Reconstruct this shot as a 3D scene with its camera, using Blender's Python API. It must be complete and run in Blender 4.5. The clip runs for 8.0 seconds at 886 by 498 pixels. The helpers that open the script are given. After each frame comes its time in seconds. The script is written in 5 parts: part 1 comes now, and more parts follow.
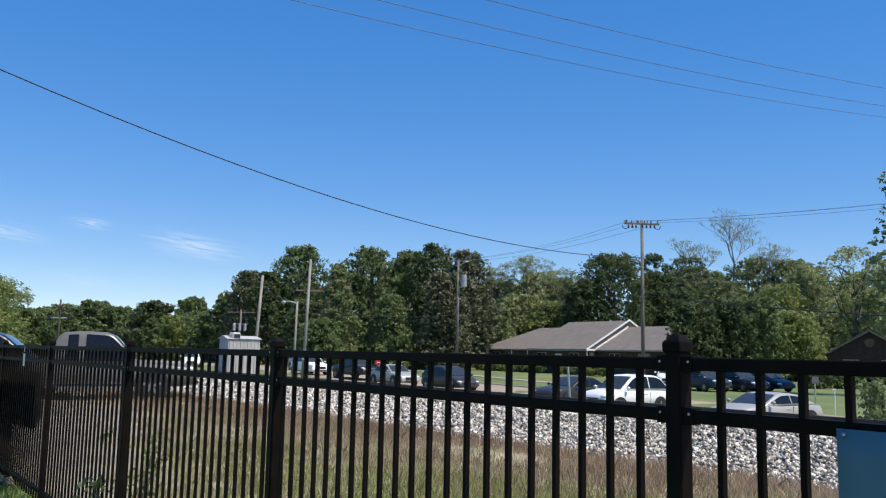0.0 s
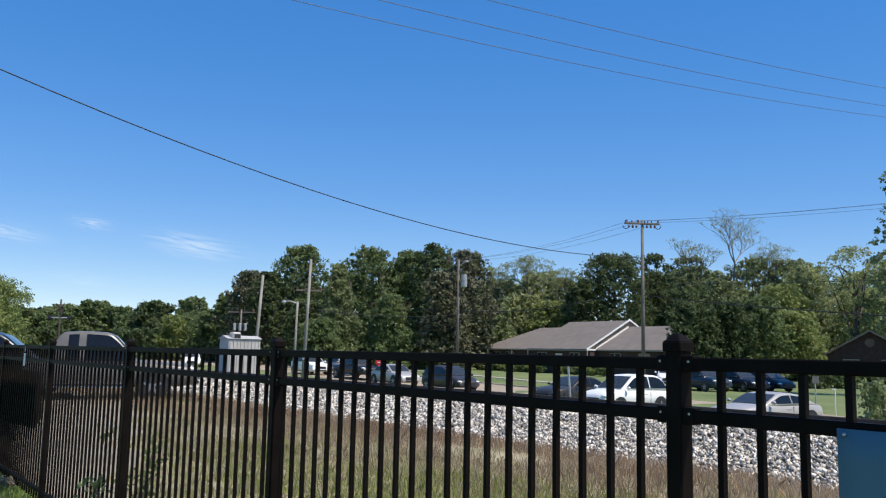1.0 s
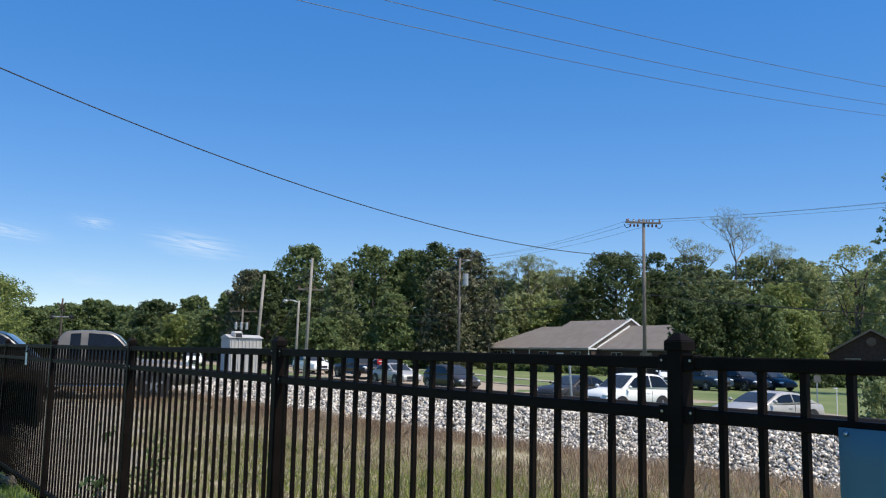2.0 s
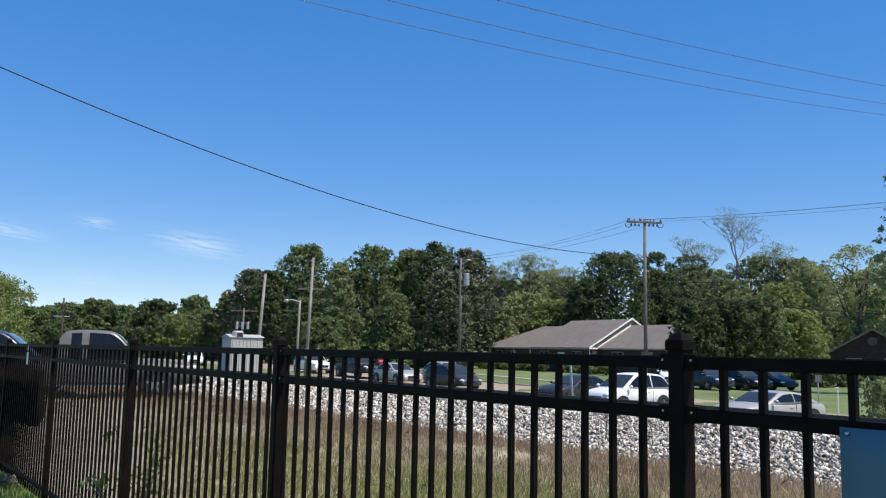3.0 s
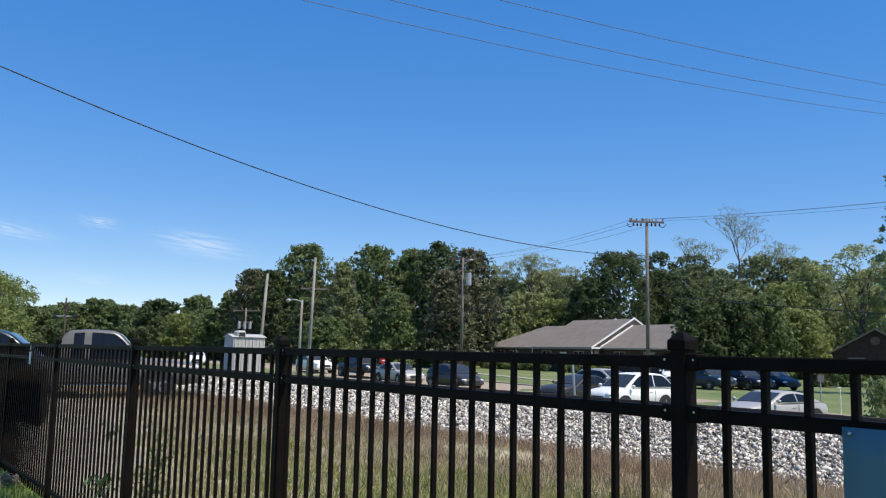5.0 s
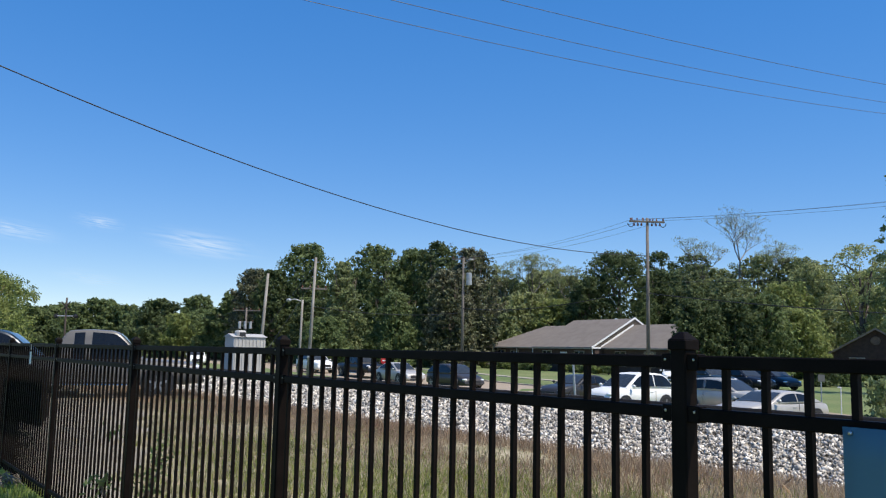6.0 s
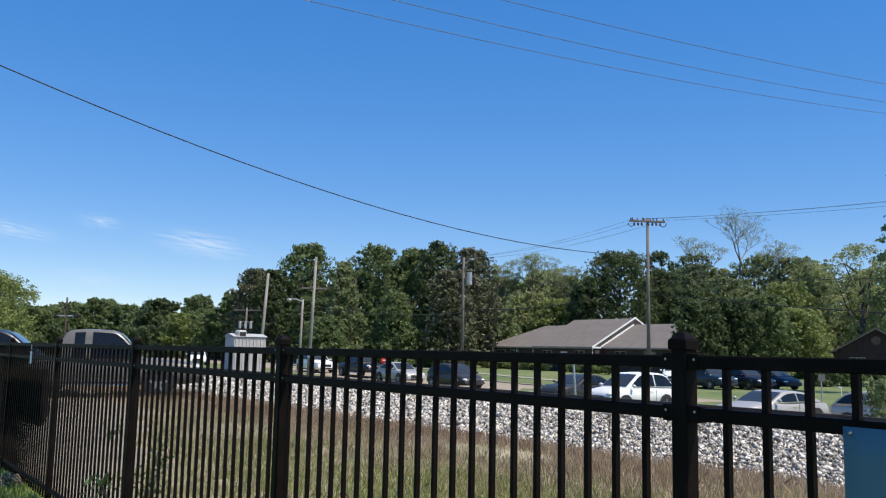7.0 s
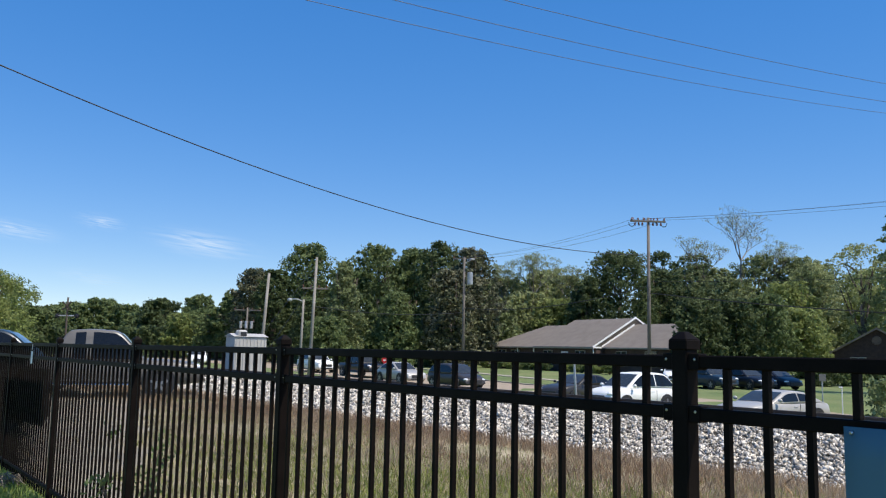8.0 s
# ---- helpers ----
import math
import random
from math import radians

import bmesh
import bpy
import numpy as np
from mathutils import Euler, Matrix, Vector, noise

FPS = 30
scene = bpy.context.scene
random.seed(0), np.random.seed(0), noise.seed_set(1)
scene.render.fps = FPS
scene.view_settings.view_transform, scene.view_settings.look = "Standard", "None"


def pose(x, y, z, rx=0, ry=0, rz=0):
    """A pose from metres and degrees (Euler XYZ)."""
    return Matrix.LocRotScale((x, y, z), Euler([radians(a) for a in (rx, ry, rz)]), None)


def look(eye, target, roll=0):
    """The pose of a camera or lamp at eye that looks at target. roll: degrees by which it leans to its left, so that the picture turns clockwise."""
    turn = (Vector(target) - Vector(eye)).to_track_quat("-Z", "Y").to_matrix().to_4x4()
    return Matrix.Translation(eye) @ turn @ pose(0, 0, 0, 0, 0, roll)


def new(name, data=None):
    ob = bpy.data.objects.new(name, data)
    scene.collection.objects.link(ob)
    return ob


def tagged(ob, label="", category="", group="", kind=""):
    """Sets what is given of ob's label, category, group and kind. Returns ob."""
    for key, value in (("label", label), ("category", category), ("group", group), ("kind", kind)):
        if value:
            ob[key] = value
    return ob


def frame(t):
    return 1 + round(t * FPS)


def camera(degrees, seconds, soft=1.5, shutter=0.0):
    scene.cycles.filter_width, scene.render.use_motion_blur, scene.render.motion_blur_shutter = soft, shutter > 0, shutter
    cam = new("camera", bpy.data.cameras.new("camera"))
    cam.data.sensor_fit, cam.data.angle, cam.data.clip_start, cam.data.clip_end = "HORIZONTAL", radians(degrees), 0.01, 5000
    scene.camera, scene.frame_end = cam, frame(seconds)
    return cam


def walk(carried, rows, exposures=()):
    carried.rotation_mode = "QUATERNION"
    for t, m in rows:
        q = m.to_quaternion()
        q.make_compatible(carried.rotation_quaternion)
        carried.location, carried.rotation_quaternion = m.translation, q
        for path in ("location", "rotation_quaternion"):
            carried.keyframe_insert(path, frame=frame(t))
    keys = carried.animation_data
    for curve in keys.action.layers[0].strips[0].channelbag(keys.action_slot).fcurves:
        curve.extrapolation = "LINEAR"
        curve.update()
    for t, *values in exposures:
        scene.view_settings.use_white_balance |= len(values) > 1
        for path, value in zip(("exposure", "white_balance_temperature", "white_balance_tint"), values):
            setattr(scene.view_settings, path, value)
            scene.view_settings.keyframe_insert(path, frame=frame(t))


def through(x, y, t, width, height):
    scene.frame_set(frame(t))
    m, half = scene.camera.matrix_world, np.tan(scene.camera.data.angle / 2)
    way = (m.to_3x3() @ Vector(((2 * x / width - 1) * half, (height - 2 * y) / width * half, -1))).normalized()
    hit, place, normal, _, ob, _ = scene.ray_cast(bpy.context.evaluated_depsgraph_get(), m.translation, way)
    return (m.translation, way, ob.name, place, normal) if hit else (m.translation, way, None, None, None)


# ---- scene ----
EYE = Vector((0.0, 0.0, 1.5))
PITCH, LEAN = 6.90, 1.146


def aim(yaw, tilt):
    """Camera pose turned yaw degrees to the left and tilt degrees up from its resting aim."""
    a, b = radians(yaw), radians(PITCH + tilt)
    return look(EYE, EYE + Vector((-math.sin(a) * math.cos(b), math.cos(a) * math.cos(b), math.sin(b))), LEAN)


cam = camera(55.2, 8.0, soft=1.2, shutter=0.5)
PATH = [(0.0, -0.399, 0.150), (0.5, -0.397, 0.146), (1.0, -0.378, 0.140), (1.5, -0.335, 0.106), (3.0, -0.224, 0.047),
        (3.5, -0.205, 0.036), (4.0, -0.168, 0.034), (4.5, -0.119, 0.030), (6.0, -0.055, 0.012), (6.5, -0.050, 0.004),
        (7.0, -0.036, -0.006), (7.5, -0.004, -0.004), (8.0, 0.008, -0.012)]
walk(cam, [(t, aim(a, b)) for t, a, b in PATH])

# ---- light ----
SUN_ELEVATION, SUN_AZIMUTH = 60.0, 120.0    # azimuth clockwise from the view's forward direction
world = bpy.data.worlds.new("sky")
scene.world = world
world.use_nodes = True
wn = world.node_tree.nodes
sky = wn.new("ShaderNodeTexSky")
sky.sky_type, sky.sun_disc = "NISHITA", False
sky.sun_elevation, sky.sun_rotation = radians(SUN_ELEVATION), radians(SUN_AZIMUTH)
sky.altitude, sky.air_density, sky.dust_density, sky.ozone_density = 0, 0.78, 0.0, 4.0
wn["Background"].inputs["Strength"].default_value = 0.338
deep = wn.new("ShaderNodeHueSaturation")     # a clear, deep blue spring sky
deep.inputs["Hue"].default_value, deep.inputs["Saturation"].default_value = 0.5140, 2.0
even = wn.new("ShaderNodeGamma")             # haze-free air: the sky's brightness falls off gently towards the zenith
even.inputs["Gamma"].default_value = 0.48
world.node_tree.links.new(sky.outputs[0], even.inputs["Color"])
world.node_tree.links.new(even.outputs[0], deep.inputs["Color"])
world.node_tree.links.new(deep.outputs[0], wn["Background"].inputs["Color"])
sun = new("sun", bpy.data.lights.new("sun", "SUN"))
sun.data.energy, sun.data.angle, sun.data.color = 5.0, radians(0.55), (1.0, 0.92, 0.80)
_e, _a = radians(SUN_ELEVATION), radians(SUN_AZIMUTH)
sun.matrix_world = look(Vector((math.sin(_a) * math.cos(_e), math.cos(_a) * math.cos(_e), math.sin(_e))) * 200, (0, 0, 0))
scene.view_settings.exposure = 0.14

# ---- plan: the fence and the track run along T; N points across them, away from the eye ----
T = Vector((-0.5877, 0.8091, 0.0))
N = Vector((0.8091, 0.5877, 0.0))
UP = Vector((0, 0, 1))
ROW_T = Vector((-0.545, 0.8386, 0.0))     # the road beyond the track
ROW_N = Vector((0.8386, 0.545, 0.0))


def on(s, d, z=0.0):
    return T * s + N * d + UP * z


def smooth(a, b, x):
    k = np.clip((x - a) / (b - a), 0, 1)
    return k * k * (3 - 2 * k)


def land(X, Y):
    """Height of the ground at X, Y."""
    d = X * N.x + Y * N.y
    o = X * ROW_N.x + Y * ROW_N.y
    far = np.interp(Y, [20, 30, 38, 42, 46, 55, 62, 83, 130], [-1.5, -1.48, -1.33, -1.05, -0.9, -0.77, -0.8, -0.3, -0.2])
    far = far + 0.45 * (1 - smooth(27.6, 30.4, o)) * (1 - smooth(42, 48, Y))
    return far * smooth(14.5, 19.5, d)


# ---- materials ----
def material(name, color, rough=0.6, metal=0.0, vary=0.25, scale=4.0, fine=40.0, bump=0.2, other=None, random=0.0, coat=0.0, spec=0.5, depth=0.02):
    """Two scales of variation in colour and relief; other is a second colour that the coarse noise blends in."""
    m = bpy.data.materials.new(name)
    m.use_nodes = True
    nt = m.node_tree
    n, l = nt.nodes, nt.links
    b = n["Principled BSDF"]
    tc = n.new("ShaderNodeTexCoord")
    big, small = n.new("ShaderNodeTexNoise"), n.new("ShaderNodeTexNoise")
    big.inputs["Scale"].default_value, big.inputs["Detail"].default_value = scale, 5
    small.inputs["Scale"].default_value, small.inputs["Detail"].default_value = fine, 3
    for k in (big, small):
        l.new(tc.outputs["Object"], k.inputs["Vector"])
    ramp = n.new("ShaderNodeValToRGB")
    ramp.color_ramp.elements[0].position, ramp.color_ramp.elements[1].position = 0.34, 0.66
    c1 = Vector(color)
    c2 = Vector(other) if other else c1 * (1 + vary)
    c0 = c1 if other else c1 * (1 - vary)
    ramp.color_ramp.elements[0].color, ramp.color_ramp.elements[1].color = (*c0, 1), (*c2, 1)
    l.new(big.outputs["Fac"], ramp.inputs["Fac"])
    hsv = n.new("ShaderNodeHueSaturation")
    l.new(ramp.outputs["Color"], hsv.inputs["Color"])
    mul = n.new("ShaderNodeMapRange")
    mul.inputs["To Min"].default_value, mul.inputs["To Max"].default_value = 1 - vary, 1 + vary
    l.new(small.outputs["Fac"], mul.inputs["Value"])
    last = mul.outputs["Result"]
    if random:
        geo, rr, mm = n.new("ShaderNodeNewGeometry"), n.new("ShaderNodeMapRange"), n.new("ShaderNodeMath")
        rr.inputs["To Min"].default_value, rr.inputs["To Max"].default_value = 1 - random, 1 + random
        l.new(geo.outputs["Random Per Island"], rr.inputs["Value"])
        mm.operation = "MULTIPLY"
        l.new(last, mm.inputs[0]), l.new(rr.outputs["Result"], mm.inputs[1])
        last = mm.outputs["Value"]
    l.new(last, hsv.inputs["Value"])
    l.new(hsv.outputs["Color"], b.inputs["Base Color"])
    b.inputs["Roughness"].default_value, b.inputs["Metallic"].default_value = rough, metal
    b.inputs["Coat Weight"].default_value, b.inputs["Specular IOR Level"].default_value = coat, spec
    if bump:
        bn = n.new("ShaderNodeBump")
        bn.inputs["Strength"].default_value, bn.inputs["Distance"].default_value = bump, depth
        l.new(small.outputs["Fac"], bn.inputs["Height"])
        l.new(bn.outputs["Normal"], b.inputs["Normal"])
    return m


def leaf_material(name, color, other, through=0.35, random=0.35):
    """Leaves: colour differs from leaf to leaf and from bough to bough, and some light passes through."""
    m = material(name, color, rough=0.55, vary=0.15, scale=0.35, fine=3.0, bump=0, other=other, random=random, spec=0.12)
    n, l = m.node_tree.nodes, m.node_tree.links
    b, out = n["Principled BSDF"], n["Material Output"]
    tr, mix = n.new("ShaderNodeBsdfTranslucent"), n.new("ShaderNodeMixShader")
    mix.inputs["Fac"].default_value = through
    l.new(b.inputs["Base Color"].links[0].from_socket, tr.inputs["Color"])
    l.new(b.outputs[0], mix.inputs[1]), l.new(tr.outputs[0], mix.inputs[2]), l.new(mix.outputs[0], out.inputs["Surface"])
    return m


BLACK = material("black powder coat", (0.0076, 0.0054, 0.0045), rough=0.55, vary=0.35, scale=6, fine=300, bump=0.08, depth=0.001, spec=0.06)
STEEL = material("bright bolt steel", (0.5, 0.5, 0.5), rough=0.3, metal=1.0, vary=0.1)
RAILSTEEL = material("rusted rail steel", (0.10, 0.07, 0.055), rough=0.55, metal=0.6, vary=0.3, other=(0.16, 0.11, 0.08))
WOOD = material("weathered pole wood", (0.115, 0.10, 0.085), rough=0.85, vary=0.25, scale=1.5, fine=30, other=(0.175, 0.155, 0.135))
PALEWOOD = material("silver-grey pole wood", (0.21, 0.195, 0.17), rough=0.85, vary=0.2, scale=1.5, fine=30, other=(0.30, 0.28, 0.25))
TIE = material("creosoted tie wood", (0.06, 0.045, 0.035), rough=0.9)
INSULATOR = material("brown glazed porcelain", (0.16, 0.06, 0.035), rough=0.25, vary=0.1)
GALV = material("galvanised steel", (0.42, 0.43, 0.44), rough=0.5, metal=0.5, vary=0.15, scale=3)
CABLE = material("black cable sheath", (0.02, 0.02, 0.022), rough=0.6, vary=0.2)
WIRE = material("weathered conductor wire", (0.10, 0.11, 0.13), rough=0.5, metal=0.3, vary=0.2)
LAWN = material("mown lawn", (0.10, 0.145, 0.04), rough=0.95, vary=0.3, scale=0.25, fine=10, bump=0.5, other=(0.17, 0.19, 0.07), depth=0.05)
TURF = material("rough turf", (0.20, 0.18, 0.09), rough=0.95, vary=0.35, scale=0.9, fine=16, bump=0.5, other=(0.38, 0.315, 0.205), depth=0.05)
ROAD = material("tan worn paving", (0.30, 0.235, 0.165), rough=0.9, vary=0.14, scale=0.6, fine=25, other=(0.36, 0.29, 0.21))
CONCRETE = material("pale concrete", (0.34, 0.30, 0.235), rough=0.9, vary=0.12, scale=0.8)
STONE = material("ballast stone", (0.36, 0.33, 0.285), rough=0.9, vary=0.25, scale=7, fine=60, bump=0.3, other=(0.60, 0.55, 0.48), random=0.75)
# Dark base with the shade between ballast stones put into its colour.
GAPSHADE = material("dark shade between stones", (0.06, 0.055, 0.05), rough=0.95, vary=0.4, scale=5, fine=25, bump=0.6, other=(0.11, 0.10, 0.09))
ASPHALT = material("asphalt", (0.05, 0.05, 0.052), rough=0.9)


# ---- mesh helpers ----
def raw(name, verts, faces, mat, parent=None, label="", flat=True):
    me = bpy.data.meshes.new(name)
    me.from_pydata([tuple(v) for v in verts], [], [tuple(f) for f in faces])
    me.materials.append(mat)
    if not flat:
        me.polygons.foreach_set("use_smooth", [True] * len(me.polygons))
    me.update()
    ob = new(name, me)
    ob.parent = parent
    return tagged(ob, label)


def soup(name, verts, sides, mat, parent=None):
    """Many loose polygons of the same number of sides, from an array of corners."""
    me = bpy.data.meshes.new(name)
    nv = len(verts)
    nf = nv // sides
    me.vertices.add(nv), me.loops.add(nv), me.polygons.add(nf)
    me.vertices.foreach_set("co", np.asarray(verts, np.float32).ravel())
    me.loops.foreach_set("vertex_index", np.arange(nv, dtype=np.int32))
    me.polygons.foreach_set("loop_start", np.arange(0, nv, sides, dtype=np.int32))
    me.polygons.foreach_set("loop_total", np.full(nf, sides, np.int32))
    me.materials.append(mat)
    me.update(calc_edges=True)
    ob = new(name, me)
    ob.parent = parent
    return ob


def part(name, bm, mat, parent=None, label="", bevel=0.0, flat=True):
    if bevel:
        bmesh.ops.bevel(bm, geom=bm.edges[:], offset=bevel, segments=1, affect="EDGES", clamp_overlap=True)
    bmesh.ops.recalc_face_normals(bm, faces=bm.faces)
    me = bpy.data.meshes.new(name)
    bm.to_mesh(me)
    bm.free()
    me.materials.append(mat)
    if not flat:
        me.polygons.foreach_set("use_smooth", [True] * len(me.polygons))
    ob = new(name, me)
    ob.parent = parent
    return tagged(ob, label)


def box(sx, sy, sz, x=0, y=0, z=0, bm=None, turn=None):
    """A block with its middle at x, y, z, added to bm."""
    bm = bm or bmesh.new()
    m = Matrix.Translation((x, y, z)) @ (turn or Matrix()) @ Matrix.Diagonal((sx, sy, sz, 1))
    bmesh.ops.create_cube(bm, size=1, matrix=m)
    return bm


def rod(a, b, r0, r1=None, sides=10, bm=None):
    """A tapered rod from a to b, added to bm."""
    bm = bm or bmesh.new()
    a, b = Vector(a), Vector(b)
    v = b - a
    m = Matrix.Translation((a + b) / 2) @ v.to_track_quat("Z", "Y").to_matrix().to_4x4()
    bmesh.ops.create_cone(bm, cap_ends=True, segments=sides, radius1=r0, radius2=r0 if r1 is None else r1, depth=v.length, matrix=m)
    return bm


def ball(r, x, y, z, bm=None, sx=1, sy=1, sz=1, cuts=1):
    bm = bm or bmesh.new()
    bmesh.ops.create_icosphere(bm, subdivisions=cuts, radius=r, matrix=Matrix.Translation((x, y, z)) @ Matrix.Diagonal((sx, sy, sz, 1)))
    return bm


def base(name, m, label, category, group="", kind=""):
    ob = new(name)
    ob.matrix_basis = m
    return tagged(ob, label, category, group, kind)


def along(direction, place):
    """A pose at place whose x axis points along direction, upright."""
    return Matrix.Translation(place) @ Matrix.Rotation(math.atan2(direction[1], direction[0]), 4, "Z")


# ---- ground, one sheet to the horizon ----
def ground():
    ss = np.unique(np.concatenate([[-2600, -1200, -500, -200, -100, -60], np.arange(-30, 140, 2.0), [160, 200, 300, 500, 900, 1600, 2600]]))
    dd = np.unique(np.concatenate([[-2600, -1000, -300, -100, -30, -8, 0, 2, 5, 8], np.arange(10, 22, 0.5), np.arange(22, 140, 3.0), [160, 200, 300, 500, 900, 1600, 2600]]))
    S, D = np.meshgrid(ss, dd, indexing="ij")
    X, Y = S * T.x + D * N.x, S * T.y + D * N.y
    Z = land(X, Y)
    v = np.stack([X, Y, Z], -1).reshape(-1, 3)
    a, b = len(ss), len(dd)
    f = [(i * b + j, i * b + j + 1, (i + 1) * b + j + 1, (i + 1) * b + j) for i in range(a - 1) for j in range(b - 1)]
    ob = raw("ground", v, f, TURF, flat=False)
    ob.data.materials.append(LAWN)
    ob.data.polygons.foreach_set("material_index", [1 if dd[j] >= 18 or dd[j] < 2 else 0 for i in range(a - 1) for j in range(b - 1)])
    return tagged(ob, "rough turf, green and straw coloured, between fence and track", "ground", kind="structure")


def strip(name, o0, o1, s0, s1, lift, thick, mat, label, category):
    """A paved strip beside the road's line, following the land."""
    n = 60
    v, f = [], []
    for i in range(n + 1):
        s = s0 + (s1 - s0) * i / n
        for o, dz in ((o0, -thick), (o0, lift), (o1, lift), (o1, -thick)):
            p = ROW_T * s + ROW_N * o
            v.append((p.x, p.y, float(land(p.x, p.y)) + dz))
    for i in range(n):
        for k in range(3):
            f.append((4 * i + k, 4 * i + k + 1, 4 * i + k + 5, 4 * i + k + 4))
    return tagged(raw(name, v, f, mat), label, category, kind="structure")


# ---- fence ----
FENCE_D, TOP = 1.85, 1.545
POSTS = (-5.87, -3.43, -0.99, 1.45, 3.87, 6.30, 8.77, 11.21, 13.65, 16.09)
RAILS = (1.486, 1.352, 0.14)


def fence():
    f = base("fence", along(T, on(0, FENCE_D)), "black metal picket fence with flat top rails and capped posts", "fence")
    bm = box(0.050, 0.050, TOP + 0.03, 0, 0, (TOP + 0.03) / 2 - 0.05)
    post0 = part("post", bm, BLACK, f, bevel=0.004)
    cap = bmesh.new()
    box(0.059, 0.059, 0.026, 0, 0, 0, cap)
    bmesh.ops.create_cone(cap, cap_ends=True, segments=4, radius1=0.0417, radius2=0.012, depth=0.022,
                          matrix=Matrix.Translation((0, 0, 0.024)) @ Matrix.Rotation(radians(45), 4, "Z"))
    cap0 = part("post_cap", cap, BLACK, post0, bevel=0.002)
    cap0.location = (0, 0, TOP - 0.015)
    small = [cap0]
    for side in (-1, 1):
        for z in RAILS[:2]:
            small.append(part("rail_bracket", box(0.036, 0.037, 0.043, side * 0.04, 0, z), BLACK, post0, bevel=0.002))
            small.append(part("bolt", ball(0.0042, side * 0.046, 0.019, z + 0.006, sy=0.5), STEEL, post0, "small bright bolt head"))
    pick = part("picket", box(0.0165, 0.0165, 1.44, 0, 0, 0.76), BLACK, f)
    rail = bmesh.new()
    box(2.36, 0.030, 0.034, 0, 0, 0, rail)
    rail0 = part("rail", rail, BLACK, f, bevel=0.003)
    first_post = first_pick = first_rail = True
    for s in POSTS:
        if first_post:
            post0.location, first_post = (s, 0, 0), False
        else:
            p = post0.copy()
            scene.collection.objects.link(p)
            p.location = (s, 0, 0)
            for c in small:
                q = c.copy()
                scene.collection.objects.link(q)
                q.parent = p
    for k, (s, e) in enumerate(zip(POSTS, POSTS[1:])):
        shift = -0.02 if k == 2 else 0.02 if k == 3 else 0.0
        for z in RAILS:
            r = rail0 if first_rail else rail0.copy()
            if not first_rail:
                scene.collection.objects.link(r)
            first_rail = False
            r.location = ((s + e) / 2, 0, z)
        for i in range(1, 22):
            p = pick if first_pick else pick.copy()
            if not first_pick:
                scene.collection.objects.link(p)
            first_pick = False
            p.location = (s + (e - s) * i / 22 + shift, 0, 0)
    return f


# ---- track: bank of ballast, ties, rails ----
def bank_height(d):
    return np.interp(d, [9.3, 9.8, 11.7, 15.6, 17.6, 18.4], [-0.15, 0.0, 0.43, 0.43, -0.75, -1.3])


def track():
    dd = np.array([9.3, 9.8, 10.7, 11.7, 13.8, 15.6, 16.6, 17.6, 18.4])
    ss = np.arange(-30, 170, 2.0)
    # Sheet sunk below the stones; its dark colour stands for their shaded gaps.
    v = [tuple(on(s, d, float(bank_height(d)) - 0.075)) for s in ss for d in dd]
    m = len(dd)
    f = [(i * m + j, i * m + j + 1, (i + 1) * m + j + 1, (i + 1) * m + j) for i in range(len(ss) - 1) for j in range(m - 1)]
    tagged(raw("ballast_bank", v, f, GAPSHADE), "grey crushed stone railway embankment", "ballast", kind="structure")
    tr = base("railway_track", along(T, on(0, 0)), "railway track of rusted rails on dark wooden ties", "railway track")
    for k in (0, 1):
        d = 12.65 + 1.505 * k
        bm = bmesh.new()
        box(190, 0.072, 0.035, 65, -d, 0.548, bm)
        box(190, 0.018, 0.10, 65, -d, 0.48, bm)
        box(190, 0.14, 0.025, 65, -d, 0.43, bm)
        part("rail", bm, RAILSTEEL, tr)
    t0 = None
    for i in range(110):
        if t0 is None:
            t0 = o = part("tie", box(0.23, 2.6, 0.16, 0, 0, 0), TIE, tr)
        else:
            o = t0.copy()
            scene.collection.objects.link(o)
        o.location = (-4 + i * 0.53, -13.4, 0.345)


